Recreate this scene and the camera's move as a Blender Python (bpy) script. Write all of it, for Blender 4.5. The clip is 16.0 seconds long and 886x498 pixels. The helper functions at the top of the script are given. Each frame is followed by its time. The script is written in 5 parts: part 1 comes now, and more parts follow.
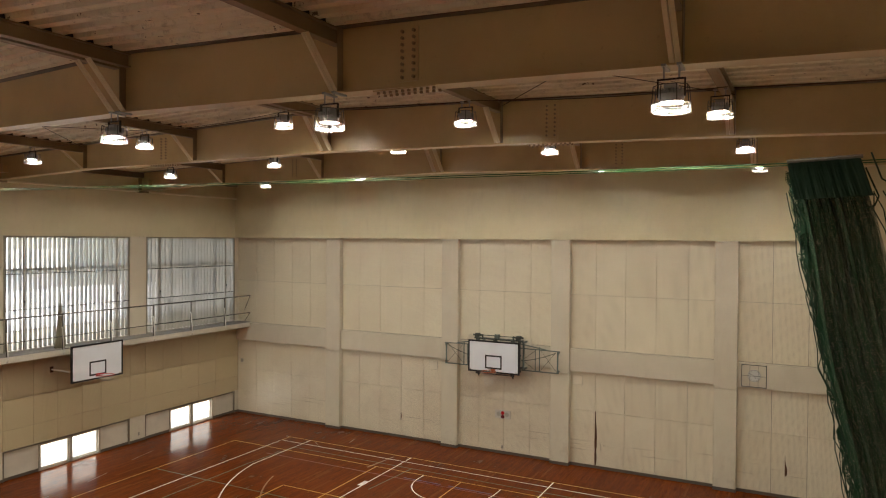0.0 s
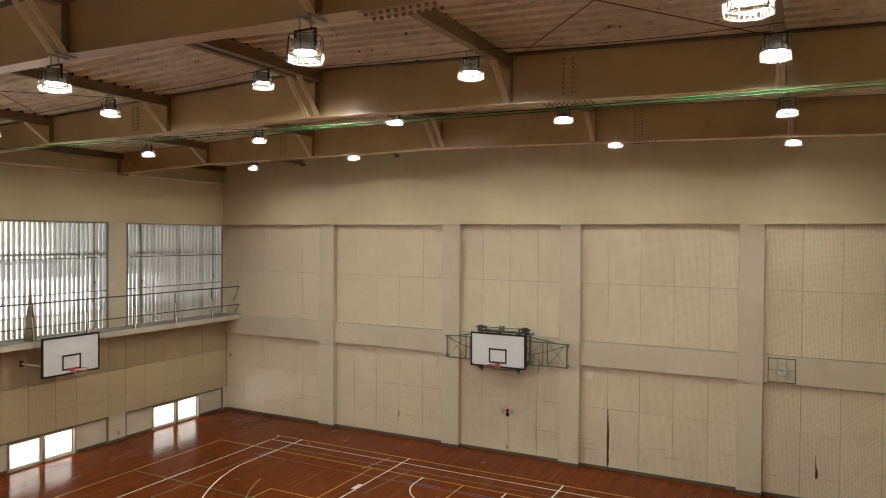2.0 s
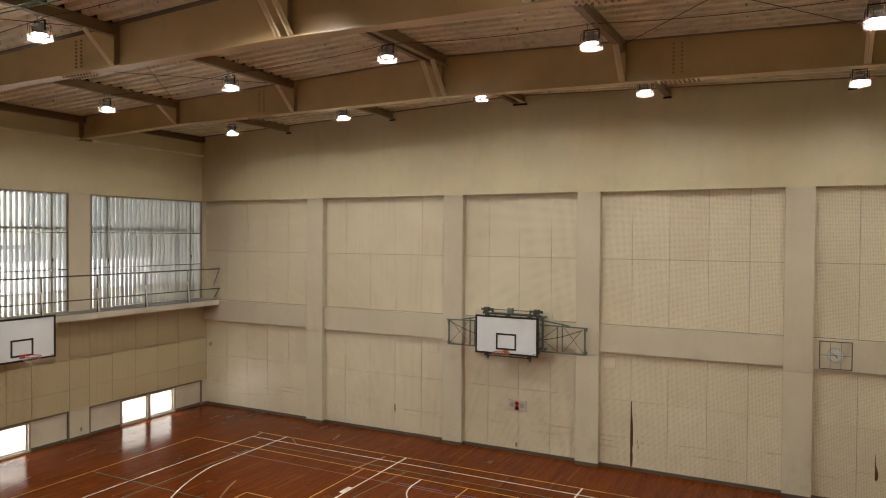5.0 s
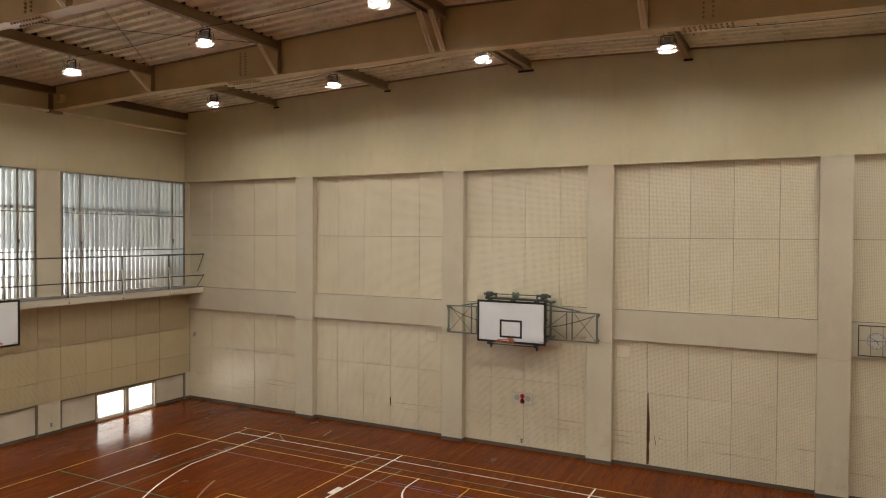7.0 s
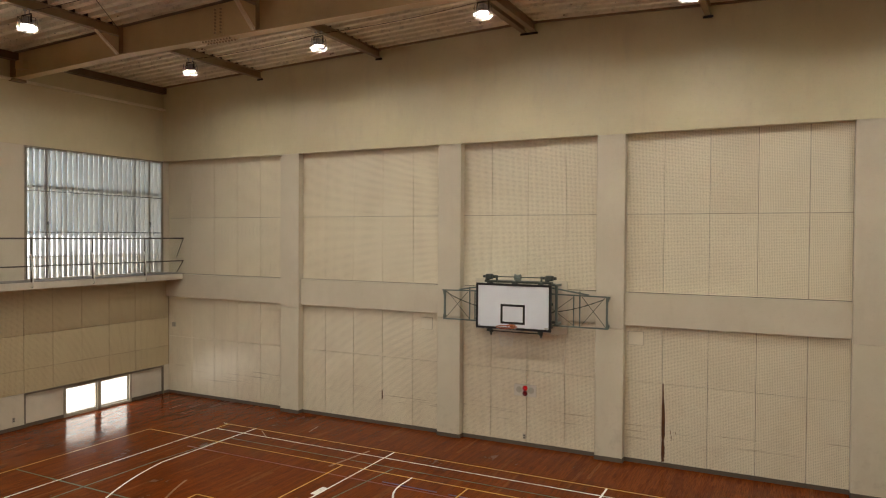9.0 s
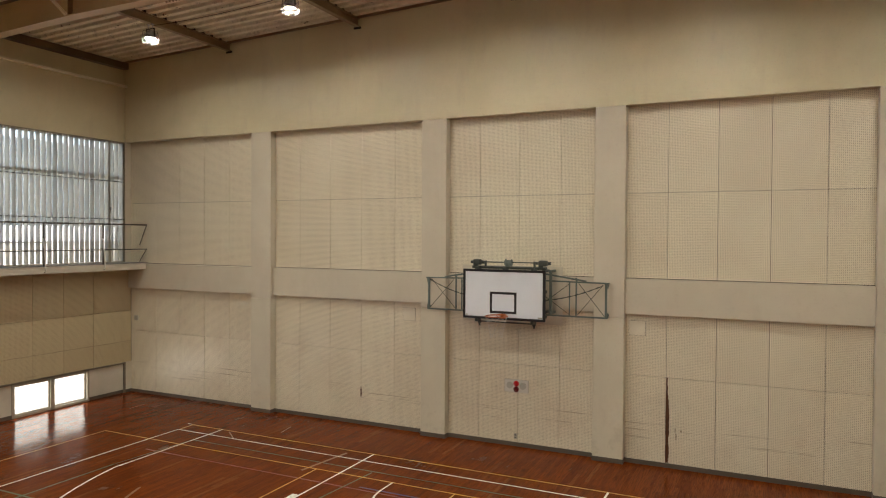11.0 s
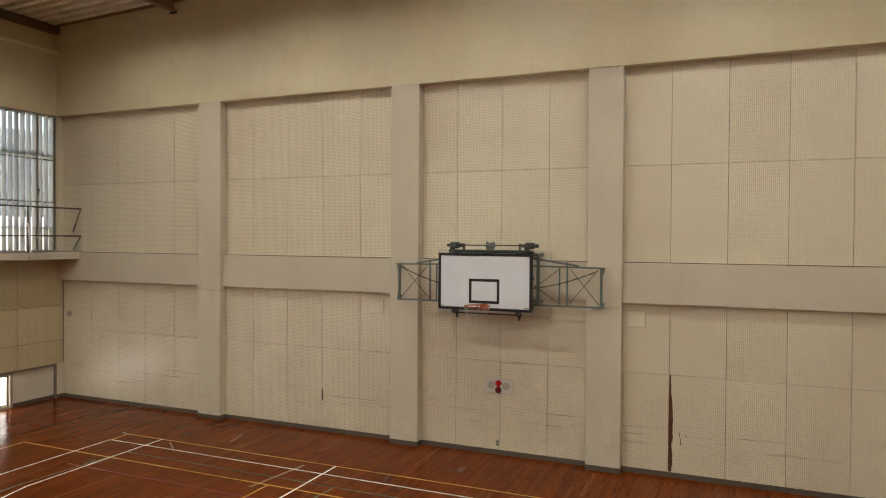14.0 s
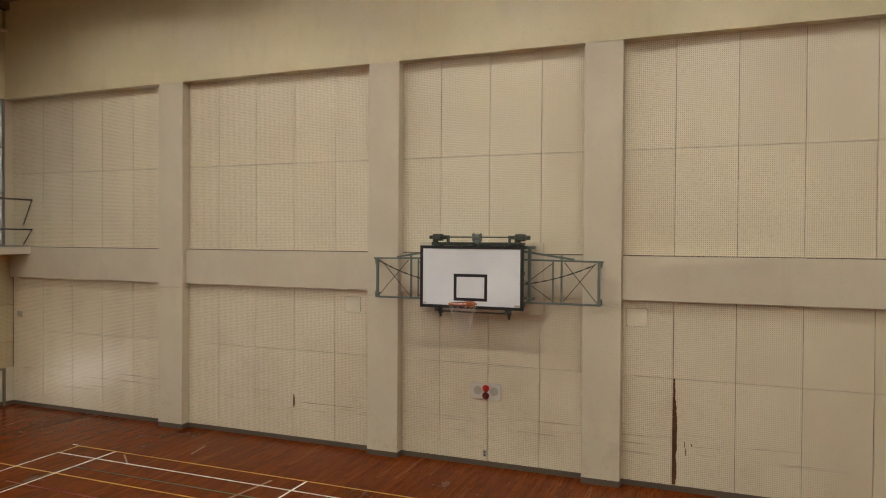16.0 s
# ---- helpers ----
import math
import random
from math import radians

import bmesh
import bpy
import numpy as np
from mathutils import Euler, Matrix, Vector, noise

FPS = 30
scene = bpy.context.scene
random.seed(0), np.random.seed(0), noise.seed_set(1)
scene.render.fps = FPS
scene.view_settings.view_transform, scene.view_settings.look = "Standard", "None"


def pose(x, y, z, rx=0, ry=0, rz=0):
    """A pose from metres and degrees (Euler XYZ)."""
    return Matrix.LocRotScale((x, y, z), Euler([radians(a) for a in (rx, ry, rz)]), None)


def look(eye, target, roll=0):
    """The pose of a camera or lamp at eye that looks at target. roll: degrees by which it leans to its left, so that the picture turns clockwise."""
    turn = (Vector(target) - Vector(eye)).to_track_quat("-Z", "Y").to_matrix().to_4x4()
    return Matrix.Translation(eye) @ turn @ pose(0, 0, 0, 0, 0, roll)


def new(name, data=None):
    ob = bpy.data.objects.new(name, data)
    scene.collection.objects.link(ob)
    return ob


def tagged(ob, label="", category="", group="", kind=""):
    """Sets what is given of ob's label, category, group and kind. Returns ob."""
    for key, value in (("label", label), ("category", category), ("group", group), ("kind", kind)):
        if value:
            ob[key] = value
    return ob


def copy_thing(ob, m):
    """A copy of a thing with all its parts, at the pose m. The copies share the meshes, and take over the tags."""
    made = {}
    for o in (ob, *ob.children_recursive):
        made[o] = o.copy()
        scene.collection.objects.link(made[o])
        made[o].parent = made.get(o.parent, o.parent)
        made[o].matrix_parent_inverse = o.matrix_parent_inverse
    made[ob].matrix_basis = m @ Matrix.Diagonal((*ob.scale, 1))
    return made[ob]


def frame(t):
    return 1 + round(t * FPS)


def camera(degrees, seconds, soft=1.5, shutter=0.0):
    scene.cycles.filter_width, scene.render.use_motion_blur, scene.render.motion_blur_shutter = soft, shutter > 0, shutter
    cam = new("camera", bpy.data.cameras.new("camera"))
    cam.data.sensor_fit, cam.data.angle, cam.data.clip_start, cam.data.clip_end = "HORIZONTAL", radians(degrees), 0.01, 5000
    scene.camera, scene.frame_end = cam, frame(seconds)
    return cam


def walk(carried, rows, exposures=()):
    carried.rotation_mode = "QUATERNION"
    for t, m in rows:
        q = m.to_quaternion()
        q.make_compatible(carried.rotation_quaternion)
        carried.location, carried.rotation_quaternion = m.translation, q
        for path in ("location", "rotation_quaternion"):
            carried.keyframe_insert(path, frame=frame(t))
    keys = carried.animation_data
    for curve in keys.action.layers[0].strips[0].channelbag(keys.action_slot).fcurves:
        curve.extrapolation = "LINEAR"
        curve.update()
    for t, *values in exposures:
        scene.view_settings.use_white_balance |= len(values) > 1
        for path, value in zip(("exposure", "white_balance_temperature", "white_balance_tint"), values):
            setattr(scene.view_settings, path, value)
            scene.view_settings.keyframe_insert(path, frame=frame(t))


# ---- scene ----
cam = camera(65.5, 16.0, soft=1.1)
PATH = [
    (0, (20.966, -21.825, 7.210), (20.0548, -20.0445, 7.1834), 0.43),
    (0.5, (20.786, -21.488, 7.128), (19.8748, -19.7077, 7.0983), 0.43),
    (1, (20.602, -21.145, 7.037), (19.6912, -19.3647, 7.0057), 0.43),
    (1.5, (20.415, -20.797, 6.937), (19.5049, -19.0159, 6.9039), 0.43),
    (2, (20.226, -20.442, 6.825), (19.3163, -18.6615, 6.7907), 0.42),
    (2.5, (20.036, -20.083, 6.699), (19.1259, -18.3019, 6.6646), 0.42),
    (3, (19.845, -19.721, 6.563), (18.9354, -17.9408, 6.5297), 0.42),
    (3.5, (19.657, -19.363, 6.427), (18.7468, -17.5826, 6.3937), 0.41),
    (4, (19.470, -19.009, 6.292), (18.5601, -17.2281, 6.2584), 0.40),
    (6.5, (18.574, -17.306, 5.660), (17.6671, -15.5244, 5.6207), 0.35),
    (7, (18.417, -16.973, 5.523), (17.5103, -15.1903, 5.4834), 0.34),
    (7.5, (18.264, -16.641, 5.383), (17.3579, -14.8587, 5.3434), 0.34),
    (8, (18.113, -16.314, 5.243), (17.2072, -14.5311, 5.2042), 0.34),
    (8.5, (17.960, -15.994, 5.111), (17.0560, -14.2099, 5.0724), 0.33),
    (9, (17.805, -15.681, 4.988), (16.9055, -13.8951, 4.9493), 0.34),
    (11.5, (17.032, -14.226, 4.488), (16.1919, -12.4113, 4.4543), 0.38),
    (12, (16.886, -13.953, 4.407), (16.0597, -12.1317, 4.3748), 0.39),
    (12.5, (16.746, -13.683, 4.332), (15.9323, -11.8564, 4.3011), 0.39),
    (13, (16.611, -13.417, 4.263), (15.8109, -11.5844, 4.2330), 0.40),
    (13.5, (16.484, -13.152, 4.200), (15.6976, -11.3137, 4.1718), 0.40),
    (14, (16.366, -12.887, 4.146), (15.5916, -11.0435, 4.1186), 0.40),
    (14.5, (16.252, -12.623, 4.100), (15.4905, -10.7741, 4.0732), 0.40),
    (15, (16.143, -12.359, 4.061), (15.3928, -10.5053, 4.0345), 0.40),
    (15.5, (16.036, -12.094, 4.029), (15.2971, -10.2354, 4.0017), 0.40),
    (16, (15.931, -11.825, 4.002), (15.2029, -9.9623, 3.9745), 0.40),
]
walk(cam, [(t, look(eye, target, roll)) for t, eye, target, roll in PATH])

# ---------------------------------------------------------------- daylight
world = bpy.data.worlds.new("daylight")
scene.world = world
world.use_nodes = True
sky = world.node_tree.nodes.new("ShaderNodeTexSky")
sky.sky_type = "NISHITA"
sky.sun_disc = False
sky.sun_elevation = radians(48)
sky.sun_rotation = radians(170)
world.node_tree.links.new(sky.outputs[0], world.node_tree.nodes["Background"].inputs[0])
world.node_tree.nodes["Background"].inputs[1].default_value = 0.15
sun = new("sun", bpy.data.lights.new("sun", "SUN"))
sun.data.energy, sun.data.angle, sun.data.color = 5.0, radians(0.6), (1.0, 0.95, 0.87)
sun.matrix_world = look((0, 0, 30), (-5, 22, -6))
LED_POWER = 220.0
HATCH_LIGHT = 7.0                     # skylight that comes in by each low hatch
scene.view_settings.exposure = 2.0

# ---------------------------------------------------------------- plan
CX = 12.2                      # ridge line
WX, EX = 0.37, 24.03           # inner faces of the window wall and of the wall opposite
PILASTER = -0.43               # face of pilasters and of the upper wall
PANEL = -0.23                  # face of the panels between the pilasters
HEAD = 7.24                    # underside of the upper wall
BACK = -34.6
COLS = [4.27, 8.24, CX, 16.10, 20.08]                       # roof beams and lamps
GIRDERS = [-5.0 - 4.93 * k for k in range(6)]
LAMP_ROWS = [-3.0, -7.15, -11.35, -15.08, -19.2, -23.3, -27.4]


def deck_z(x):
    return 9.97 - 0.0363 * abs(x - CX)


def beam_z(x):
    """Underside of the roof beams."""
    return 9.715 - 0.0365 * abs(x - CX)


def skew(x, y):
    """The roof steel of the far half stands slightly askew to the long wall."""
    return 0.02 * (y + 7.0) * min(1.0, max(0.0, (x - 8.2) / 4.0))


# ---------------------------------------------------------------- mesh helpers
def box(bm, x0, y0, z0, x1, y1, z1, bevel=0.0):
    c = Vector(((x0 + x1) / 2, (y0 + y1) / 2, (z0 + z1) / 2))
    m = Matrix.Translation(c) @ Matrix.Diagonal((abs(x1 - x0), abs(y1 - y0), abs(z1 - z0), 1))
    made = bmesh.ops.create_cube(bm, size=1.0, matrix=m)
    if bevel:
        edges = {e for v in made["verts"] for e in v.link_edges}
        bmesh.ops.bevel(bm, geom=list(edges), offset=bevel, segments=1, affect="EDGES", clamp_overlap=True)


def tube(bm, p, q, r, n=8, r2=None, caps=True):
    p, q = Vector(p), Vector(q)
    d = q - p
    m = Matrix.Translation((p + q) / 2) @ d.to_track_quat("Z", "Y").to_matrix().to_4x4()
    bmesh.ops.create_cone(bm, cap_ends=caps, segments=n, radius1=r, radius2=r if r2 is None else r2, depth=d.length, matrix=m)


def bar(bm, p, q, w, h, up=(0, 0, 1)):
    """A rectangular bar from p to q, w across and h along up."""
    p, q = Vector(p), Vector(q)
    d = (q - p).normalized()
    side = d.cross(Vector(up)).normalized()
    top = side.cross(d).normalized()
    vs = []
    for e in (p, q):
        for a, b in ((-1, -1), (1, -1), (1, 1), (-1, 1)):
            vs.append(bm.verts.new(e + side * (a * w / 2) + top * (b * h / 2)))
    for f in ((3, 2, 1, 0), (4, 5, 6, 7), (0, 1, 5, 4), (1, 2, 6, 5), (2, 3, 7, 6), (3, 0, 4, 7)):
        bm.faces.new([vs[i] for i in f])


def sweep(bm, pts, r, n=6):
    """One round rod along a row of points."""
    pts = [Vector(p) for p in pts]
    loops = []
    for i, p in enumerate(pts):
        d = (pts[min(i + 1, len(pts) - 1)] - pts[max(i - 1, 0)]).normalized()
        turn = d.to_track_quat("Z", "Y").to_matrix()
        loops.append([bm.verts.new(p + turn @ Vector((r * math.cos(2 * math.pi * k / n), r * math.sin(2 * math.pi * k / n), 0))) for k in range(n)])
    for a, b in zip(loops, loops[1:]):
        for k in range(n):
            bm.faces.new((a[k], a[(k + 1) % n], b[(k + 1) % n], b[k]))
    bm.faces.new(loops[0][::-1])
    bm.faces.new(loops[-1])


def ring(bm, c, radius, r, normal=(0, 0, 1), n=28, k=6, arc=(0.0, 360.0), squash=1.0):
    """A round rod bent to a circle or an arc."""
    turn = Vector(normal).to_track_quat("Z", "Y").to_matrix()
    full = abs(arc[1] - arc[0]) >= 359.9
    loops = []
    for i in range(n if full else n + 1):
        a = radians(arc[0] + (arc[1] - arc[0]) * i / n)
        out = Vector((math.cos(a), math.sin(a), 0))
        centre = out * radius
        loops.append([bm.verts.new(Vector(c) + turn @ (centre + out * (r * math.cos(b)) + Vector((0, 0, r * math.sin(b)))))
                      for b in [2 * math.pi * j / k for j in range(k)]])
    for i in range(len(loops) if full else len(loops) - 1):
        a, b = loops[i], loops[(i + 1) % len(loops)]
        for j in range(k):
            bm.faces.new((a[j], a[(j + 1) % k], b[(j + 1) % k], b[j]))


def prism(bm, outline, axis, a, b):
    """A flat outline drawn out along an axis from a to b."""
    def at(u, v, w):
        return {"x": (w, u, v), "y": (u, w, v), "z": (u, v, w)}[axis]
    lo = [bm.verts.new(at(u, v, a)) for u, v in outline]
    hi = [bm.verts.new(at(u, v, b)) for u, v in outline]
    n = len(outline)
    for i in range(n):
        bm.faces.new((lo[i], lo[(i + 1) % n], hi[(i + 1) % n], hi[i]))
    bm.faces.new(lo[::-1])
    bm.faces.new(hi)


def link_mesh(name, bm, material, smooth=False):
    bmesh.ops.recalc_face_normals(bm, faces=bm.faces)
    me = bpy.data.meshes.new(name)
    bm.to_mesh(me)
    bm.free()
    me.materials.append(material)
    if smooth:
        me.shade_smooth()
    return new(name, me)


def part(name, bm, material, parent, label="", smooth=False):
    ob = link_mesh(name, bm, material, smooth)
    ob.parent = parent
    return tagged(ob, label)


def thing(name, where, label, category, group="", kind=""):
    ob = new(name)
    ob.location = where
    ob.empty_display_size = 0.1
    return tagged(ob, label, category, group, kind)


def setting(name, bm, material, label, category="", smooth=False):
    return tagged(link_mesh(name, bm, material, smooth), label, category or name.split("_")[0], kind="structure")


# ---------------------------------------------------------------- materials
class Nodes:
    def __init__(self, name):
        self.mat = bpy.data.materials.new(name)
        self.mat.use_nodes = True
        self.tree = self.mat.node_tree
        self.bsdf = self.tree.nodes["Principled BSDF"]
        self.pos = self.add("ShaderNodeNewGeometry").outputs["Position"]

    def add(self, kind, **sets):
        node = self.tree.nodes.new(kind)
        for key, value in sets.items():
            setattr(node, key, value)
        return node

    def link(self, a, b):
        self.tree.links.new(a, b)

    def put(self, socket, value):
        if isinstance(value, bpy.types.NodeSocket):
            self.link(value, socket)
        else:
            socket.default_value = value

    def math(self, op, a, b=0.0, c=0.0):
        node = self.add("ShaderNodeMath", operation=op)
        for s, v in zip(node.inputs, (a, b, c)):
            self.put(s, v)
        return node.outputs[0]

    def noise(self, scale, detail=4.0, rough=0.55, stretch=(1, 1, 1), vector=None):
        m = self.add("ShaderNodeMapping")
        m.inputs["Scale"].default_value = stretch
        self.link(vector or self.pos, m.inputs["Vector"])
        n = self.add("ShaderNodeTexNoise")
        n.inputs["Scale"].default_value, n.inputs["Detail"].default_value, n.inputs["Roughness"].default_value = scale, detail, rough
        self.link(m.outputs[0], n.inputs["Vector"])
        return n.outputs["Fac"]

    def ramp(self, fac, lo, hi, a=0.0, b=1.0):
        node = self.add("ShaderNodeMapRange")
        node.interpolation_type = "SMOOTHSTEP"
        for s, v in zip(node.inputs, (fac, lo, hi, a, b)):
            self.put(s, v)
        return node.outputs[0]

    def mix(self, fac, a, b, blend="MIX"):
        node = self.add("ShaderNodeMix", data_type="RGBA", blend_type=blend)
        self.put(node.inputs[0], fac)
        for s, v in ((node.inputs[6], a), (node.inputs[7], b)):
            self.put(s, (*v, 1) if isinstance(v, tuple) else v)
        return node.outputs[2]

    def axes(self):
        n = self.add("ShaderNodeSeparateXYZ")
        self.link(self.pos, n.inputs[0])
        return n.outputs

    def bump(self, height, strength=0.3, distance=0.01):
        n = self.add("ShaderNodeBump")
        n.inputs["Strength"].default_value, n.inputs["Distance"].default_value = strength, distance
        self.link(height, n.inputs["Height"])
        self.link(n.outputs[0], self.bsdf.inputs["Normal"])

    def finish(self, colour, rough=0.5, metal=0.0, spec=0.5):
        self.put(self.bsdf.inputs["Base Color"], (*colour, 1) if isinstance(colour, tuple) else colour)
        self.put(self.bsdf.inputs["Roughness"], rough)
        self.bsdf.inputs["Metallic"].default_value = metal
        self.bsdf.inputs["Specular IOR Level"].default_value = spec
        return self.mat


def painted(name, colour, dark=None, rough=0.5, metal=0.0, coarse=1.2, fine=35.0, bump=0.1, spec=0.4):
    """Paint or plain stuff with blotches and fine grain."""
    n = Nodes(name)
    dark = dark or tuple(c * 0.72 for c in colour)
    big = n.ramp(n.noise(coarse, 5.0), 0.35, 0.7)
    small = n.noise(fine, 3.0)
    c = n.mix(n.math("MULTIPLY", big, 0.55), colour, dark)
    c = n.mix(n.math("MULTIPLY", n.ramp(small, 0.5, 0.8), 0.3), c, dark)
    if bump:
        n.bump(small, bump, 0.004)
    return n.finish(c, n.math("ADD", n.math("MULTIPLY", big, 0.12), rough - 0.06), metal, spec)


def panel_material(name, along, shade=(1.0, 1.0, 1.0)):
    """Cream perforated board: rows of small holes, dust streaks and scuffs at hand and ball height."""
    n = Nodes(name)
    x, y, z = n.axes()
    u = x if along == "x" else y
    pitch = 0.0303
    a = n.math("SUBTRACT", n.math("FRACT", n.math("DIVIDE", u, pitch)), 0.5)
    b = n.math("SUBTRACT", n.math("FRACT", n.math("DIVIDE", z, pitch)), 0.5)
    d = n.math("SQRT", n.math("ADD", n.math("MULTIPLY", a, a), n.math("MULTIPLY", b, b)))
    hole = n.ramp(d, 0.09, 0.37, 1.0, 0.0)
    info = n.add("ShaderNodeObjectInfo").outputs["Random"]
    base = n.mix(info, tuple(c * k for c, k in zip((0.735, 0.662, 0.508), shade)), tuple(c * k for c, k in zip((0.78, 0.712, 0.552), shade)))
    cloud = n.ramp(n.noise(0.9, 6.0), 0.42, 0.72)
    base = n.mix(n.math("MULTIPLY", cloud, 0.16), base, (0.52, 0.42, 0.30))
    streaks = n.noise(1.6, 6.0, 0.65, (0.35, 0.35, 14.0))
    knee = n.math("MULTIPLY", n.ramp(z, 0.35, 0.7), n.ramp(z, 1.15, 0.9))
    scuff = n.math("MULTIPLY", n.ramp(streaks, 0.57, 0.68), knee)
    base = n.mix(n.math("MULTIPLY", scuff, 0.78), base, (0.26, 0.19, 0.12))
    low = n.math("MULTIPLY", n.ramp(n.noise(2.2, 6.0, 0.65), 0.45, 0.75), n.ramp(z, 3.2, 1.6))
    base = n.mix(n.math("MULTIPLY", low, 0.20), base, (0.44, 0.32, 0.20))
    base = n.mix(n.math("MULTIPLY", n.ramp(n.noise(26.0, 4.0, 0.7, (0.7, 0.7, 1.6)), 0.46, 0.68), 0.34), base, (0.50, 0.40, 0.275))
    if along == "x":
        bay = n.math("MULTIPLY", n.ramp(x, 9.6, 11.6), n.ramp(x, 14.4, 13.0))
        ball = n.math("MULTIPLY", n.math("MULTIPLY", bay, n.ramp(z, 2.95, 2.2)), n.ramp(n.noise(1.1, 6.0, 0.7), 0.30, 0.66))
        base = n.mix(n.math("MULTIPLY", ball, 0.10), base, (0.45, 0.33, 0.21))
        dabs = n.math("MULTIPLY", n.math("MULTIPLY", bay, n.ramp(z, 2.9, 2.0)), n.ramp(n.noise(7.0, 5.0, 0.7, (1.0, 1.0, 1.6)), 0.58, 0.72))
        base = n.mix(n.math("MULTIPLY", dabs, 0.22), base, (0.29, 0.205, 0.14))
    base = n.mix(n.math("MULTIPLY", hole, 0.60), base, (0.16, 0.115, 0.075))
    n.bump(n.math("SUBTRACT", n.noise(60.0, 2.0), hole), 0.12, 0.002)
    return n.finish(base, n.math("ADD", n.math("MULTIPLY", n.noise(1.7, 4.0), 0.16), 0.25), 0.0, 0.6)


def plaster_material(name="painted_mortar", a=(0.60, 0.538, 0.355), b=(0.65, 0.582, 0.40)):
    """Painted mortar of pilasters and upper wall, greyer than the boards, brushed and patchy."""
    n = Nodes(name)
    x, y, z = n.axes()
    base = n.mix(n.ramp(n.noise(0.7, 6.0, 0.6), 0.35, 0.7), a, b)
    base = n.mix(n.math("MULTIPLY", n.ramp(n.noise(2.5, 5.0, 0.6, (1, 1, 0.25)), 0.5, 0.75), 0.25), base, (0.47, 0.40, 0.30))
    base = n.mix(n.math("MULTIPLY", n.ramp(n.noise(22.0, 3.0), 0.58, 0.75), 0.22), base, (0.45, 0.38, 0.29))
    low = n.math("MULTIPLY", n.ramp(n.noise(6.0, 5.0, 0.65), 0.5, 0.7), n.ramp(z, 1.6, 0.2))
    base = n.mix(n.math("MULTIPLY", low, 0.25), base, (0.36, 0.30, 0.22))
    n.bump(n.noise(45.0, 4.0), 0.22, 0.006)
    return n.finish(base, n.math("ADD", n.math("MULTIPLY", n.noise(1.7, 4.0), 0.16), 0.34), 0.0, 0.4)


def floor_material():
    """Varnished red-brown hardwood strips: each strip its own tone, grain along y, dark worn marks."""
    n = Nodes("varnished_boards")
    geo = n.add("ShaderNodeNewGeometry")
    rnd = geo.outputs["Random Per Island"]
    info = n.add("ShaderNodeObjectInfo").outputs["Random"]
    tone = n.math("FRACT", n.math("ADD", rnd, n.math("MULTIPLY", info, 7.31)))
    base = n.mix(tone, (0.125, 0.0235, 0.0033), (0.190, 0.040, 0.0055))
    base = n.mix(n.ramp(tone, 0.93, 0.99), base, (0.20, 0.060, 0.016))
    grain = n.noise(3.0, 6.0, 0.7, (15.0, 0.9, 1.0))
    base = n.mix(n.math("MULTIPLY", n.ramp(grain, 0.42, 0.66), 0.62), base, (0.042, 0.008, 0.002))
    pale = n.noise(3.0, 5.0, 0.7, (17.0, 1.2, 1.0), None)
    base = n.mix(n.math("MULTIPLY", n.ramp(pale, 0.57, 0.70), 0.55), base, (0.26, 0.088, 0.022))
    broad = n.noise(1.0, 4.0, 0.6, (7.0, 0.35, 1.0))
    base = n.mix(n.math("MULTIPLY", n.ramp(broad, 0.45, 0.65), 0.30), base, (0.075, 0.015, 0.004))
    wear = n.ramp(n.noise(0.5, 6.0, 0.62), 0.54, 0.66)
    scr = n.ramp(n.noise(1.4, 5.0, 0.7, (2.6, 0.8, 1.0)), 0.43, 0.60)
    dirt = n.math("MULTIPLY", wear, scr)
    base = n.mix(n.math("MULTIPLY", dirt, 0.55), base, (0.022, 0.011, 0.006))
    x, y, z = n.axes()
    across = n.math("FRACT", n.math("DIVIDE", n.math("SUBTRACT", x, WX - 0.05), 0.0758))
    tilt = n.math("MULTIPLY", n.math("SUBTRACT", tone, 0.5), n.math("MULTIPLY", across, 2.6))
    n.bump(n.math("ADD", n.noise(1.3, 2.0), tilt), 0.07, 0.006)
    rough = n.math("ADD", n.math("MULTIPLY", n.noise(2.0, 5.0), 0.11), 0.105)
    return n.finish(base, n.math("ADD", rough, n.math("MULTIPLY", dirt, 0.15)), 0.0, 0.045)


def line_paint(name, colour):
    """Floor tape and court paint, scraped thin in places."""
    n = Nodes(name)
    worn = n.ramp(n.noise(5.0, 6.0, 0.7), 0.52, 0.68)
    c = n.mix(n.math("MULTIPLY", worn, 0.55), colour, tuple(v * 0.35 + w * 0.3 for v, w in zip(colour, (0.2, 0.06, 0.02))))
    return n.finish(c, 0.32, 0.0, 0.4)


def deck_material():
    """Pale sprayed roof deck with rust spots and darker patches."""
    n = Nodes("roof_deck")
    base = n.mix(n.ramp(n.noise(0.8, 6.0, 0.6), 0.35, 0.7), (0.82, 0.76, 0.60), (0.66, 0.61, 0.47))
    base = n.mix(n.math("MULTIPLY", n.ramp(n.noise(5.0, 6.0, 0.75), 0.50, 0.68), 0.5), base, (0.34, 0.30, 0.215))
    spot = n.ramp(n.noise(6.5, 4.0, 0.6, (1.0, 1.5, 1.0)), 0.655, 0.70)
    base = n.mix(n.math("MULTIPLY", spot, 0.85), base, (0.06, 0.033, 0.02))
    n.bump(n.noise(40.0, 3.0), 0.3, 0.008)
    return n.finish(base, 0.8, 0.0, 0.2)


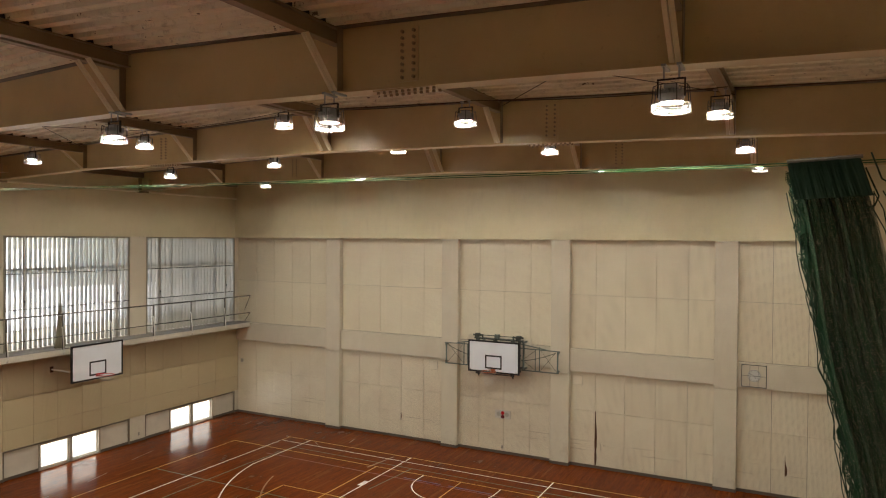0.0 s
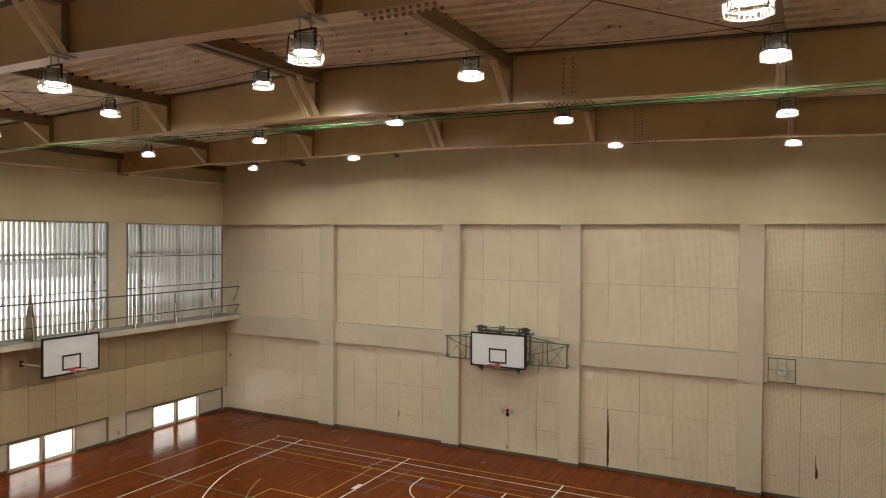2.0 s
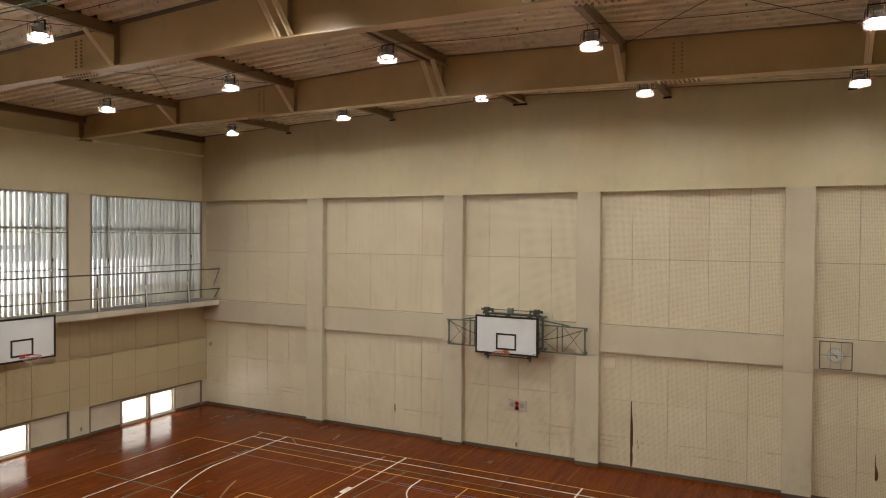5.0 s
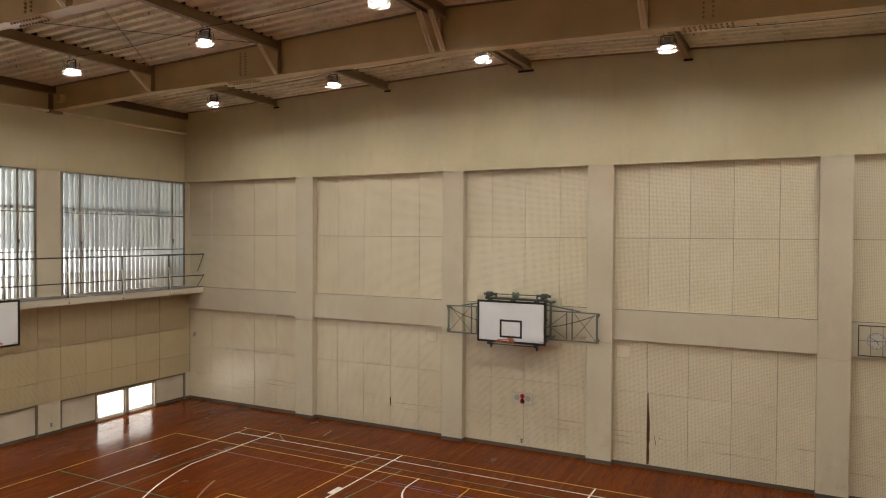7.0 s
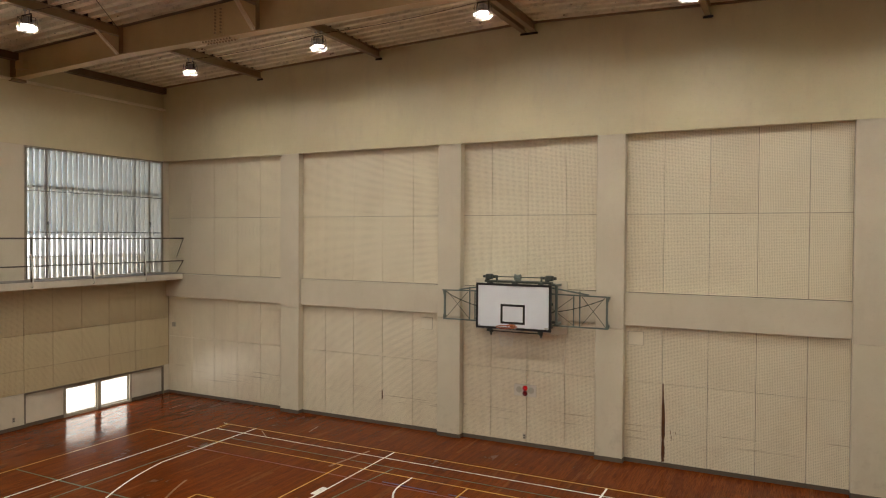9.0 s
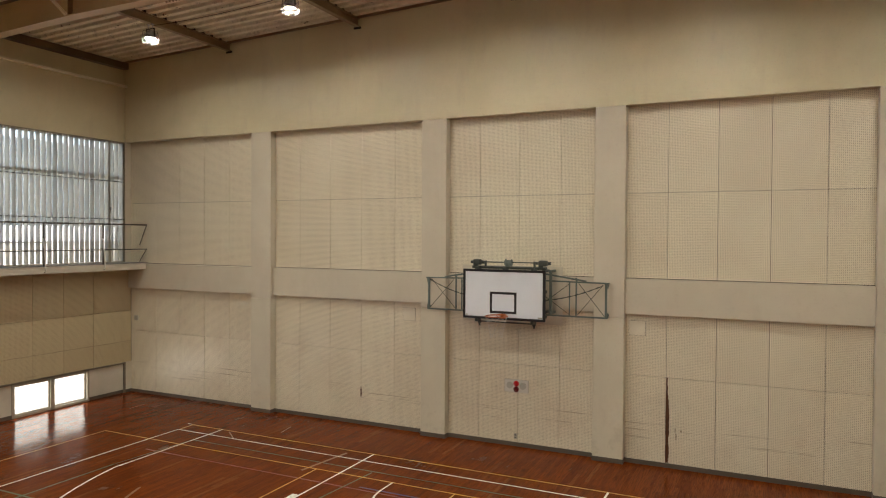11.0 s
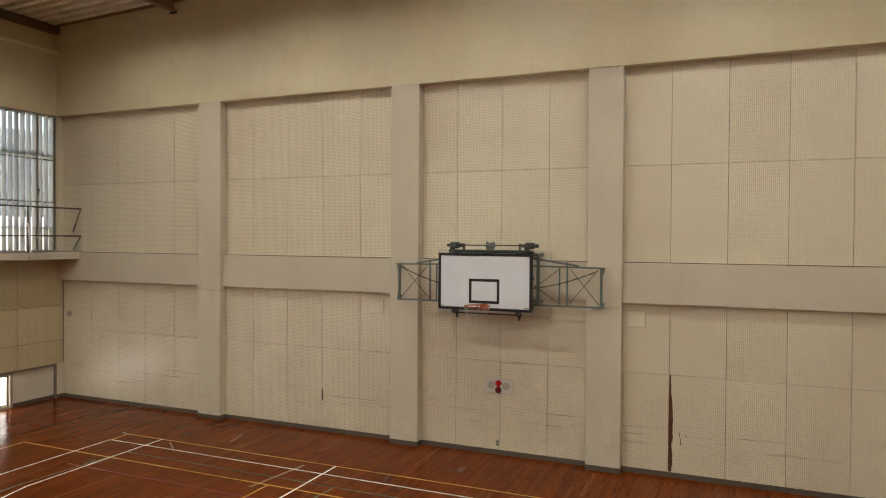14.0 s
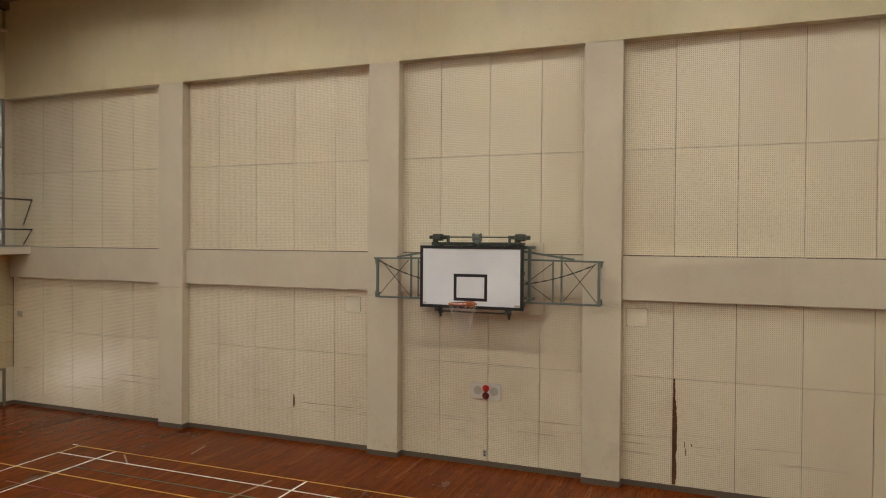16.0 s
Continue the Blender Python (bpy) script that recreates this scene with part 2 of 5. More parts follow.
def steel_paint(name, colour, rough=0.42):
    n = Nodes(name)
    base = n.mix(n.ramp(n.noise(0.8, 5.0), 0.35, 0.7), colour, tuple(c * 0.84 for c in colour))
    base = n.mix(n.math("MULTIPLY", n.ramp(n.noise(11.0, 5.0, 0.7), 0.62, 0.74), 0.4), base, tuple(c * 0.55 for c in colour))
    n.bump(n.noise(14.0, 3.0), 0.06, 0.01)
    return n.finish(base, n.math("ADD", n.math("MULTIPLY", n.noise(3.0, 3.0), 0.16), rough - 0.08), 0.0, 0.5)


def glowing(name, colour, strength):
    n = Nodes(name)
    n.bsdf.inputs["Emission Color"].default_value = (*colour, 1)
    n.bsdf.inputs["Emission Strength"].default_value = strength
    return n.finish(colour, 0.4)


def pane_material(name, tint, lo, hi):
    """Ribbed, dusty window glass: part of the light goes straight through, part is scattered."""
    n = Nodes(name)
    out = n.tree.nodes["Material Output"]
    clear = n.add("ShaderNodeBsdfTransparent")
    clear.inputs[0].default_value = (0.97, 0.95, 0.91, 1)
    soft = n.add("ShaderNodeBsdfTranslucent")
    soft.inputs[0].default_value = (*tint, 1)
    gloss = n.add("ShaderNodeBsdfGlossy")
    gloss.inputs["Roughness"].default_value = 0.08
    m1, m2 = n.add("ShaderNodeMixShader"), n.add("ShaderNodeMixShader")
    x, y, z = n.axes()
    n.link(n.ramp(n.math("FRACT", n.math("MULTIPLY", z, 26.0)), 0.3, 0.6, lo, hi), m1.inputs[0])
    n.link(clear.outputs[0], m1.inputs[1])
    n.link(soft.outputs[0], m1.inputs[2])
    m2.inputs[0].default_value = 0.06
    n.link(m1.outputs[0], m2.inputs[1])
    n.link(gloss.outputs[0], m2.inputs[2])
    n.link(m2.outputs[0], out.inputs["Surface"])
    return n.mat


def net_material():
    """Knotted green netting: a mesh of strands with open gaps between them."""
    n = Nodes("green_netting")
    out = n.tree.nodes["Material Output"]
    uv = n.add("ShaderNodeUVMap").outputs[0]
    sep = n.add("ShaderNodeSeparateXYZ")
    n.link(uv, sep.inputs[0])
    wob = n.math("MULTIPLY", n.noise(14.0, 4.0), 3.4)
    a = n.math("ABSOLUTE", n.math("SUBTRACT", n.math("FRACT", n.math("ADD", n.math("MULTIPLY", sep.outputs[0], 1.0), wob)), 0.5))
    b = n.math("ABSOLUTE", n.math("SUBTRACT", n.math("FRACT", n.math("ADD", n.math("MULTIPLY", sep.outputs[1], 1.0), wob)), 0.5))
    strand = n.math("MAXIMUM", n.ramp(a, 0.20, 0.24, 1.0, 0.0), n.ramp(b, 0.18, 0.22, 1.0, 0.0))
    n.finish(n.mix(n.noise(3.0, 4.0), (0.006, 0.028, 0.011), (0.017, 0.066, 0.025)), 0.8, 0.0, 0.3)
    clear = n.add("ShaderNodeBsdfTransparent")
    m = n.add("ShaderNodeMixShader")
    n.link(strand, m.inputs[0])
    n.link(clear.outputs[0], m.inputs[1])
    n.link(n.bsdf.outputs[0], m.inputs[2])
    n.link(m.outputs[0], out.inputs["Surface"])
    return n.mat


PANEL_X = panel_material("perforated_board", "x")
# same boards as PANEL_X, the dimmer light on this wall put into the tint
PANEL_Y = panel_material("perforated_board_side_shaded", "y", (0.71, 0.655, 0.53))
PLASTER = plaster_material()
PLASTER_MID = plaster_material("painted_mortar_mid", (0.575, 0.515, 0.41), (0.625, 0.565, 0.455))
PLASTER_LOW = plaster_material("painted_mortar_low", (0.60, 0.545, 0.425), (0.65, 0.595, 0.47))
WOOD = floor_material()
DECK = deck_material()
GIRDER = steel_paint("tan_steel_paint", (0.57, 0.415, 0.215), 0.32)
PALE_STEEL = steel_paint("pale_tan_steel_paint", (0.76, 0.66, 0.47))
BEAM = steel_paint("brown_steel_paint", (0.28, 0.198, 0.112))
BATTEN = painted("dark_batten_wood", (0.06, 0.04, 0.025), rough=0.85)
EAVE = steel_paint("eave_paint_and_gap_shade", (0.13, 0.090, 0.052))
SKIRT = painted("grey_skirting_rubber", (0.108, 0.083, 0.062), rough=0.55)
WHITE_LINE = line_paint("white_line", (0.88, 0.85, 0.76))
YELLOW_LINE = line_paint("yellow_line", (0.60, 0.31, 0.025))
GREEN_LINE = line_paint("green_line", (0.035, 0.085, 0.035))
RED_LINE = line_paint("red_line", (0.17, 0.012, 0.012))
BLUE_LINE = line_paint("blue_line", (0.03, 0.028, 0.13))
TAPE = line_paint("old_tape", (0.21, 0.09, 0.025))
BOARD_WHITE = painted("board_white", (0.75, 0.78, 0.84), (0.66, 0.685, 0.735), 0.4, bump=0.03)
BOARD_BLACK = painted("board_black", (0.012, 0.012, 0.014), rough=0.45, bump=0.03)
GREEN_STEEL = steel_paint("grey_green_steel", (0.135, 0.165, 0.145), 0.4)
DARK_STEEL = steel_paint("dark_green_steel", (0.05, 0.06, 0.05), 0.45)
RIM_PAINT = painted("orange_rim_paint", (0.38, 0.095, 0.025), rough=0.4, coarse=9)
RIM_RED = painted("red_rim_paint", (0.50, 0.03, 0.03), rough=0.4, coarse=9)
CORD = painted("white_cord", (0.62, 0.60, 0.56), rough=0.8)
PIPE = steel_paint("grey_pipe", (0.08, 0.066, 0.050), 0.5)
PALE_PIPE = steel_paint("pale_pipe", (0.62, 0.59, 0.53), 0.4)
SLAB = painted("gallery_paint", (0.60, 0.55, 0.46), rough=0.55)
SLAB_TOP = painted("gallery_deck", (0.27, 0.25, 0.225), rough=0.7)
LOUVER = painted("louver_paint", (0.30, 0.265, 0.205), (0.23, 0.205, 0.155), 0.36)
LOUVER_ROD = painted("louver_rod", (0.05, 0.042, 0.035), rough=0.6)
ALU = painted("window_frame_paint", (0.30, 0.30, 0.29), rough=0.4)
CREAM_FRAME = painted("cream_frame_paint", (0.40, 0.35, 0.275), rough=0.5)
DARK_FRAME = painted("grey_brown_frame", (0.20, 0.17, 0.13), rough=0.55)
HATCH_BOARD = painted("hatch_board", (0.66, 0.60, 0.50), rough=0.55)
GLASS = pane_material("ribbed_glass", (0.95, 0.94, 0.91), 0.06, 0.20)
# lower panes: creamier tint and more scattering than the upper ones
LOW_GLASS = pane_material("cream_low_glass", (0.93, 0.85, 0.70), 0.45, 0.62)
LED = glowing("led_face", (1.0, 0.95, 0.83), LED_POWER)
HOUSING = painted("lamp_housing", (0.33, 0.33, 0.33), rough=0.4, metal=0.3)
WIRE = painted("guard_wire", (0.12, 0.12, 0.118), rough=0.3, metal=0.3)
CRACK = painted("bare_board", (0.11, 0.045, 0.018), (0.05, 0.02, 0.01), 0.85, coarse=6)
PLATE = painted("socket_plate", (0.42, 0.39, 0.33), rough=0.45)
COVER = painted("cover_board_paint", (0.78, 0.71, 0.565), rough=0.5)
PALE_PATCH = painted("patch_board", (0.82, 0.765, 0.62), rough=0.6)
SIGN_WHITE = painted("sign_plate", (0.62, 0.58, 0.52), rough=0.4)
RED = painted("red_lens", (0.55, 0.012, 0.015), (0.4, 0.01, 0.01), 0.25, coarse=20)
DARK_RED = painted("dark_red_lens", (0.12, 0.006, 0.008), rough=0.25, coarse=20)
BLACK = painted("black_rubber", (0.015, 0.014, 0.013), rough=0.6)
CLOCK_FACE = painted("clock_face", (0.62, 0.62, 0.60), rough=0.35)
NET = net_material()
NET_DARK = painted("net_band", (0.007, 0.028, 0.012), rough=0.85, coarse=4.0)
NET_ROPE = painted("net_rope", (0.16, 0.145, 0.12), rough=0.8)
NET_CORD = painted("net_cord", (0.012, 0.085, 0.018), rough=0.7)
CLOTH = painted("hung_cloth", (0.24, 0.22, 0.15), rough=0.9)
CABLE = painted("cable_sheath", (0.055, 0.035, 0.02), rough=0.6)
GROUND = painted("pale_paving", (0.58, 0.55, 0.50), rough=0.85)
OUTER = painted("outer_render", (0.78, 0.79, 0.80), rough=0.8)
ROOF_SHEET = painted("pale_roof_sheet", (0.80, 0.81, 0.82), rough=0.5)
BLOCK = painted("grey_block_render", (0.065, 0.066, 0.05), rough=0.8)

# ---------------------------------------------------------------- ground and shell
bm = bmesh.new()
box(bm, WX - 0.3, BACK - 0.3, -0.25, EX + 0.3, 0.35, -0.012)
floor = setting("floor", bm, WOOD, "varnished red-brown hardwood gymnasium floor with court lines")

bm = bmesh.new()
box(bm, -400, -400, -0.55, 400, 400, -0.26)
setting("ground", bm, GROUND, "pale paved ground outside the hall")

# long wall with pilasters: core, pilasters, middle band, upper wall
bm = bmesh.new()
box(bm, WX - 0.3, -0.19, -0.25, EX + 0.3, 0.35, 9.9)
wall_north = setting("wall_north", bm, BATTEN, "cream gym wall with pilasters and perforated boards", "wall")

PIL = [(5.0, 5.64), (9.98, 10.60), (13.95, 14.57), (18.90, 19.52)]
bm = bmesh.new()
prism(bm, [(WX, HEAD), (EX, HEAD), (EX, deck_z(EX) + 0.1), (CX, deck_z(CX) + 0.1), (WX, deck_z(WX) + 0.1)], "y", PILASTER, -0.185)
part("upper_wall", bm, PLASTER, wall_north)
for a, b in PIL:
    bm = bmesh.new()
    box(bm, a, PILASTER + 0.002, 2.955, b, -0.185, HEAD - 0.001, 0.008)
    part("pilaster", bm, PLASTER_MID, wall_north)
    bm = bmesh.new()
    box(bm, a, PILASTER, 0.09, b, -0.185, 2.953, 0.008)
    part("pilaster_foot", bm, PLASTER_LOW, wall_north, "lower pilaster in a lighter, greener cream paint")
    bm = bmesh.new()
    box(bm, a - 0.004, PILASTER - 0.004, -0.01, b + 0.004, -0.185, 0.095, 0.004)
    part("pilaster_base", bm, SKIRT, wall_north, "grey painted base of a pilaster")

BAYS = [(WX, 5.0, [1.37, 2.29, 3.20, 4.10]), (5.64, 9.98, [6.42, 7.34, 8.25, 9.17]), (10.60, 13.95, [11.35, 12.27, 13.195]),
        (14.57, 18.90, [15.37, 16.295, 17.22, 18.15]), (19.52, EX, [20.42, 21.33, 22.24, 23.15])]
for i, (a, b, cuts) in enumerate(BAYS):
    bm = bmesh.new()
    box(bm, a + 0.001, -0.305 if i == 2 else -0.335, 3.04, b - 0.001, -0.185, 3.755, 0.006)
    if i != 2:
        part("band", bm, PLASTER_MID, wall_north, "smooth painted band between upper and lower boards")
    else:
        part("band", bm, PLASTER_MID, wall_north, "smooth painted band behind the basketball frame")
    bm = bmesh.new()
    box(bm, a + 0.001, PANEL - 0.015, -0.01, b - 0.001, -0.185, 0.09, 0.004)
    tagged(part("skirting", bm, SKIRT, wall_north, "scuffed grey skirting board"), "scuffed grey skirting board")

# window wall: lower part with recesses, piers, upper part
WINDOWS = [(-0.43 if k == 0 else -5.46 - 4.97 * (k - 1), -4.80 - 4.97 * k) for k in range(6)]
bm = bmesh.new()
box(bm, WX - 0.28, BACK, 0.89, WX - 0.012, -0.185, 3.6)
wall_west = setting("wall_west", bm, BATTEN, "cream gym wall with high louvred windows and low hatches", "wall")
bm = bmesh.new()
box(bm, WX - 0.28, BACK, 7.24, WX, -0.185, 8.84, 0.004)
part("upper_wall", bm, PLASTER, wall_west)
bm = bmesh.new()
box(bm, WX - 0.28, BACK, 8.842, WX - 0.05, -0.185, 9.58)
part("parapet", bm, PLASTER, wall_west)
bm = bmesh.new()
box(bm, WX - 0.28, BACK, 8.80, WX + 0.10, PILASTER - 0.002, 8.86, 0.006)
part("moulding", bm, PALE_PATCH, wall_west)
edges = [-0.185] + [v for w in WINDOWS for v in w] + [BACK]
for k in range(0, len(edges), 2):
    hi, lo = edges[k], edges[k + 1]
    bm = bmesh.new()
    box(bm, WX - 0.28, lo, 3.6, WX, hi, 7.239, 0.004)
    part("pier", bm, PLASTER_MID, wall_west)
    bm = bmesh.new()
    box(bm, WX - 0.28, lo, -0.02, WX, hi, 0.889, 0.004)
    part("pier", bm, PLASTER_MID, wall_west)
    bm = bmesh.new()
    box(bm, WX - 0.2, lo - 0.003, -0.01, WX + 0.012, hi + (0.003 if k else 0), 0.09)
    part("skirting", bm, SKIRT, wall_west, "scuffed grey skirting board")

# walls behind and beside the camera
bm = bmesh.new()
box(bm, EX, BACK - 0.3, -0.25, EX + 0.3, -0.19, 9.6)
wall_east = setting("wall_east", bm, PLASTER, "plain cream painted gym wall", "wall")
bm = bmesh.new()
box(bm, WX - 0.3, BACK - 0.3, -0.25, EX + 0.3, BACK, 9.95)
wall_south = setting("wall_south", bm, PLASTER, "plain cream painted gym wall", "wall")

# roof deck: ribs run across the hall
bm = bmesh.new()
pitch, low, top = 0.30, -0.052, 0.075
prof = []
y = 0.3
while y > BACK - 0.3:
    prof += [(y, low), (y - 0.13, low), (y - 0.155, top), (y - 0.275, top)]
    y -= pitch
rows, covers = [], []
for x in (WX - 0.4, CX, EX + 0.4):
    rows.append([bm.verts.new((x, yy, deck_z(x) + zz)) for yy, zz in prof])
    covers.append([bm.verts.new((x, yy, deck_z(x) + 0.16)) for yy in (prof[0][0], prof[-1][0])])
for a, b, c, d in zip(rows, rows[1:], covers, covers[1:]):
    for i in range(len(prof) - 1):
        bm.faces.new((a[i], a[i + 1], b[i + 1], b[i]))
    bm.faces.new((c[0], d[0], d[1], c[1]))
    bm.faces.new((a[0], b[0], d[0], c[0]))
    bm.faces.new((a[-1], c[1], d[1], b[-1]))
setting("ceiling", bm, DECK, "pale ribbed roof deck with rust spots")

# ---------------------------------------------------------------- roof steel
def i_section(bm, p, q, depth, width, web=0.014, flange=0.02):
    """An H-section whose lower face runs from p to q."""
    p, q = Vector(p), Vector(q)
    up = Vector((0, 0, 1))
    bar(bm, p + up * flange / 2, q + up * flange / 2, width, flange)
    bar(bm, p + up * (depth - flange / 2), q + up * (depth - flange / 2), width, flange)
    bar(bm, p + up * depth / 2, q + up * depth / 2, web, depth - 2 * flange + 0.002)


G_BOTTOM = [(-1.0, 8.84), (-0.65, 8.99), (-0.33, 9.01), (0.0, 9.04), (0.33, 8.975), (0.65, 8.89), (1.0, 8.76)]
HALF = CX - WX - 0.02


def girder_z(x):
    u = (x - CX) / HALF
    for (a, za), (b, zb) in zip(G_BOTTOM, G_BOTTOM[1:]):
        if a <= u <= b:
            return za + (zb - za) * (u - a) / (b - a)
    return 8.84 if u < 0 else 8.76


def make_girder(y):
    g = thing("roof_girder", (0, y, 0), "deep tan painted steel roof girder with bolted splices", "girder", "roof girders")
    xs = [CX + u * HALF for u, z in G_BOTTOM]
    bm = bmesh.new()
    lower = [(x, z + 0.02) for x, (u, z) in zip(xs, G_BOTTOM)]
    upper = [(x, deck_z(x) - 0.055) for x in (xs[-1], CX, xs[0])]
    prism(bm, lower + upper, "y", -0.008, 0.008)
    part("web", bm, GIRDER, g)
    bm = bmesh.new()
    low = [(x, z) for x, (u, z) in zip(xs, G_BOTTOM)]
    prism(bm, low + [(x, z + 0.022) for x, z in low[::-1]], "y", -0.125, 0.125)
    part("lower_flange", bm, GIRDER, g)
    bm = bmesh.new()
    for a, b in ((xs[0], CX), (CX, xs[-1])):
        bar(bm, (a, 0, deck_z(a) - 0.045), (b, 0, deck_z(b) - 0.045), 0.25, 0.022)
    # flange darker than the girder: shade of the gap under the deck as colour
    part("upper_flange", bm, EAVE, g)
    for col in COLS:
        bm = bmesh.new()
        x = col + skew(col, y)
        z0, z1 = girder_z(x) + 0.025, deck_z(x) - 0.06
        for s in (-1, 1):
            box(bm, x + 0.06, 0.01 * s, z0, x + 0.072, 0.118 * s, z1)
        part("stiffener", bm, BEAM, g)
    for splice_x in (7.22, 17.10):
        x = splice_x + skew(splice_x, y)
        z0, z1 = girder_z(x) + 0.09, deck_z(x) - 0.12
        bm = bmesh.new()
        for s in (-1, 1):
            box(bm, x - 0.13, 0.009 * s, z0, x + 0.13, 0.02 * s, z1)
        box(bm, x - 0.42, -0.12, girder_z(x) - 0.014, x + 0.42, 0.12, girder_z(x) - 0.002)
        splice = part("splice_plate", bm, GIRDER, g, "bolted steel splice plate")
        bm = bmesh.new()
        n = 8
        for i in range(n):
            z = z0 + 0.05 + (z1 - z0 - 0.1) * i / (n - 1)
            for dx in (-0.075, 0.075):
                for s in (-1, 1):
                    tube(bm, (x + dx, 0.019 * s, z), (x + dx, 0.048 * s, z), 0.021, 6)
        for i in range(10):
            for yy in (-0.075, 0.075):
                xx = x - 0.37 + 0.082 * i
                tube(bm, (xx, yy, girder_z(x) - 0.012), (xx, yy, girder_z(x) - 0.042), 0.02, 6)
        # bolt heads browner than the plate, their small shadows put into the colour
        tagged(part("bolting", bm, BEAM, splice, "rows of bolt heads"), kind="stuff")
    # braces from the roof beams down to the lower flange
    for col in COLS:
        offs = (-0.12, 0.12) if abs(col - CX) < 0.01 else (0.0,)
        x = col + skew(col, y)
        for off in offs:
            for s in (-1, 1):
                bm = bmesh.new()
                foot = Vector((x + off, 0.10 * s, girder_z(x) + 0.03))
                head = Vector((x + off, 0.66 * s, beam_z(x) - 0.005))
                for d in (-0.035, 0.035):
                    o = Vector((d, 0, 0))
                    bar(bm, foot + o, head + o, 0.042, 0.008, (0, 0.4 * s, 1))
                    o = Vector((d * 0.32, 0, 0))
                    bar(bm, foot + o, head + o, 0.008, 0.05, (0, 0.4 * s, 1))
                part("brace", bm, PALE_STEEL, g, "slanting double-angle brace")
    for x, s in ((WX + 0.09, 1), (EX - 0.09, -1)):
        bm = bmesh.new()
        box(bm, x - 0.09, -0.17, 8.78, x + 0.09, 0.17, 8.84)
        box(bm, x - 0.085, -0.14, 8.84, x - 0.06, 0.14, 9.45)
        part("end_plate", bm, BEAM, g)
        bm = bmesh.new()
        box(bm, x + 0.16 * s, -0.16, 9.04, x + 0.46 * s, -0.01, 9.24, 0.006)
        part("end_box", bm, GIRDER, g, "square tan cover at the girder's end")
    return g


for y in GIRDERS:
    make_girder(y)

for k, (hi, lo) in enumerate(zip([PILASTER] + GIRDERS, GIRDERS + [BACK])):
    for x in COLS:
        twin = (-0.12, 0.12) if abs(x - CX) < 0.01 else (0.0,)
        for off in twin:
            bm = bmesh.new()
            a = hi - (0.012 if k else 0.001)
            i_section(bm, (skew(x, a), a, 0), (skew(x, lo), lo + 0.012, 0), 0.200, 0.125)
            beam = thing("roof_beam", (x + off, 0, beam_z(x)), "brown painted steel beam under the roof deck", "beam", "roof beams")
            part("section", bm, BEAM, beam)
            # black strip added on the beam to draw the shade in the deck ribs
            bm = bmesh.new()
            bar(bm, (skew(x, a), a, 0.262), (skew(x, lo), lo + 0.012, 0.262), 0.03, 0.122)
            part("rib_shade_strip", bm, BLACK, beam, "dark strip added over the beam as the shade inside the ribs")
    if k == 0:
        for x in COLS:
            bm = bmesh.new()
            w = 0.21 if abs(x - CX) < 0.01 else 0.1
            x += skew(x, PILASTER)
            box(bm, x - w, PILASTER - 0.03, beam_z(x) - 0.05, x + w, PILASTER - 0.001, beam_z(x) - 0.002, 0.004)
            tagged(link_mesh("beam_seat", bm, BLACK), "dark steel seat of a roof beam on the wall", "bracket", "beam seats")
for x in (WX + 0.02, EX - 0.02):
    bm = bmesh.new()
    s = 1 if x < CX else -1
    box(bm, x - 0.065 * s, BACK, 9.31, x + 0.13 * s, PILASTER - 0.001, 9.49)
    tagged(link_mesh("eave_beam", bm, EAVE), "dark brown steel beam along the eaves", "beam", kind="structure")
bm = bmesh.new()
for a, b in ((WX, CX), (CX, EX)):
    bar(bm, (a, PILASTER - 0.03, deck_z(a) - 0.03), (b, PILASTER - 0.03, deck_z(b) - 0.03), 0.055, 0.055)
setting("trim", bm, BEAM, "dark closing strip between wall and roof deck")

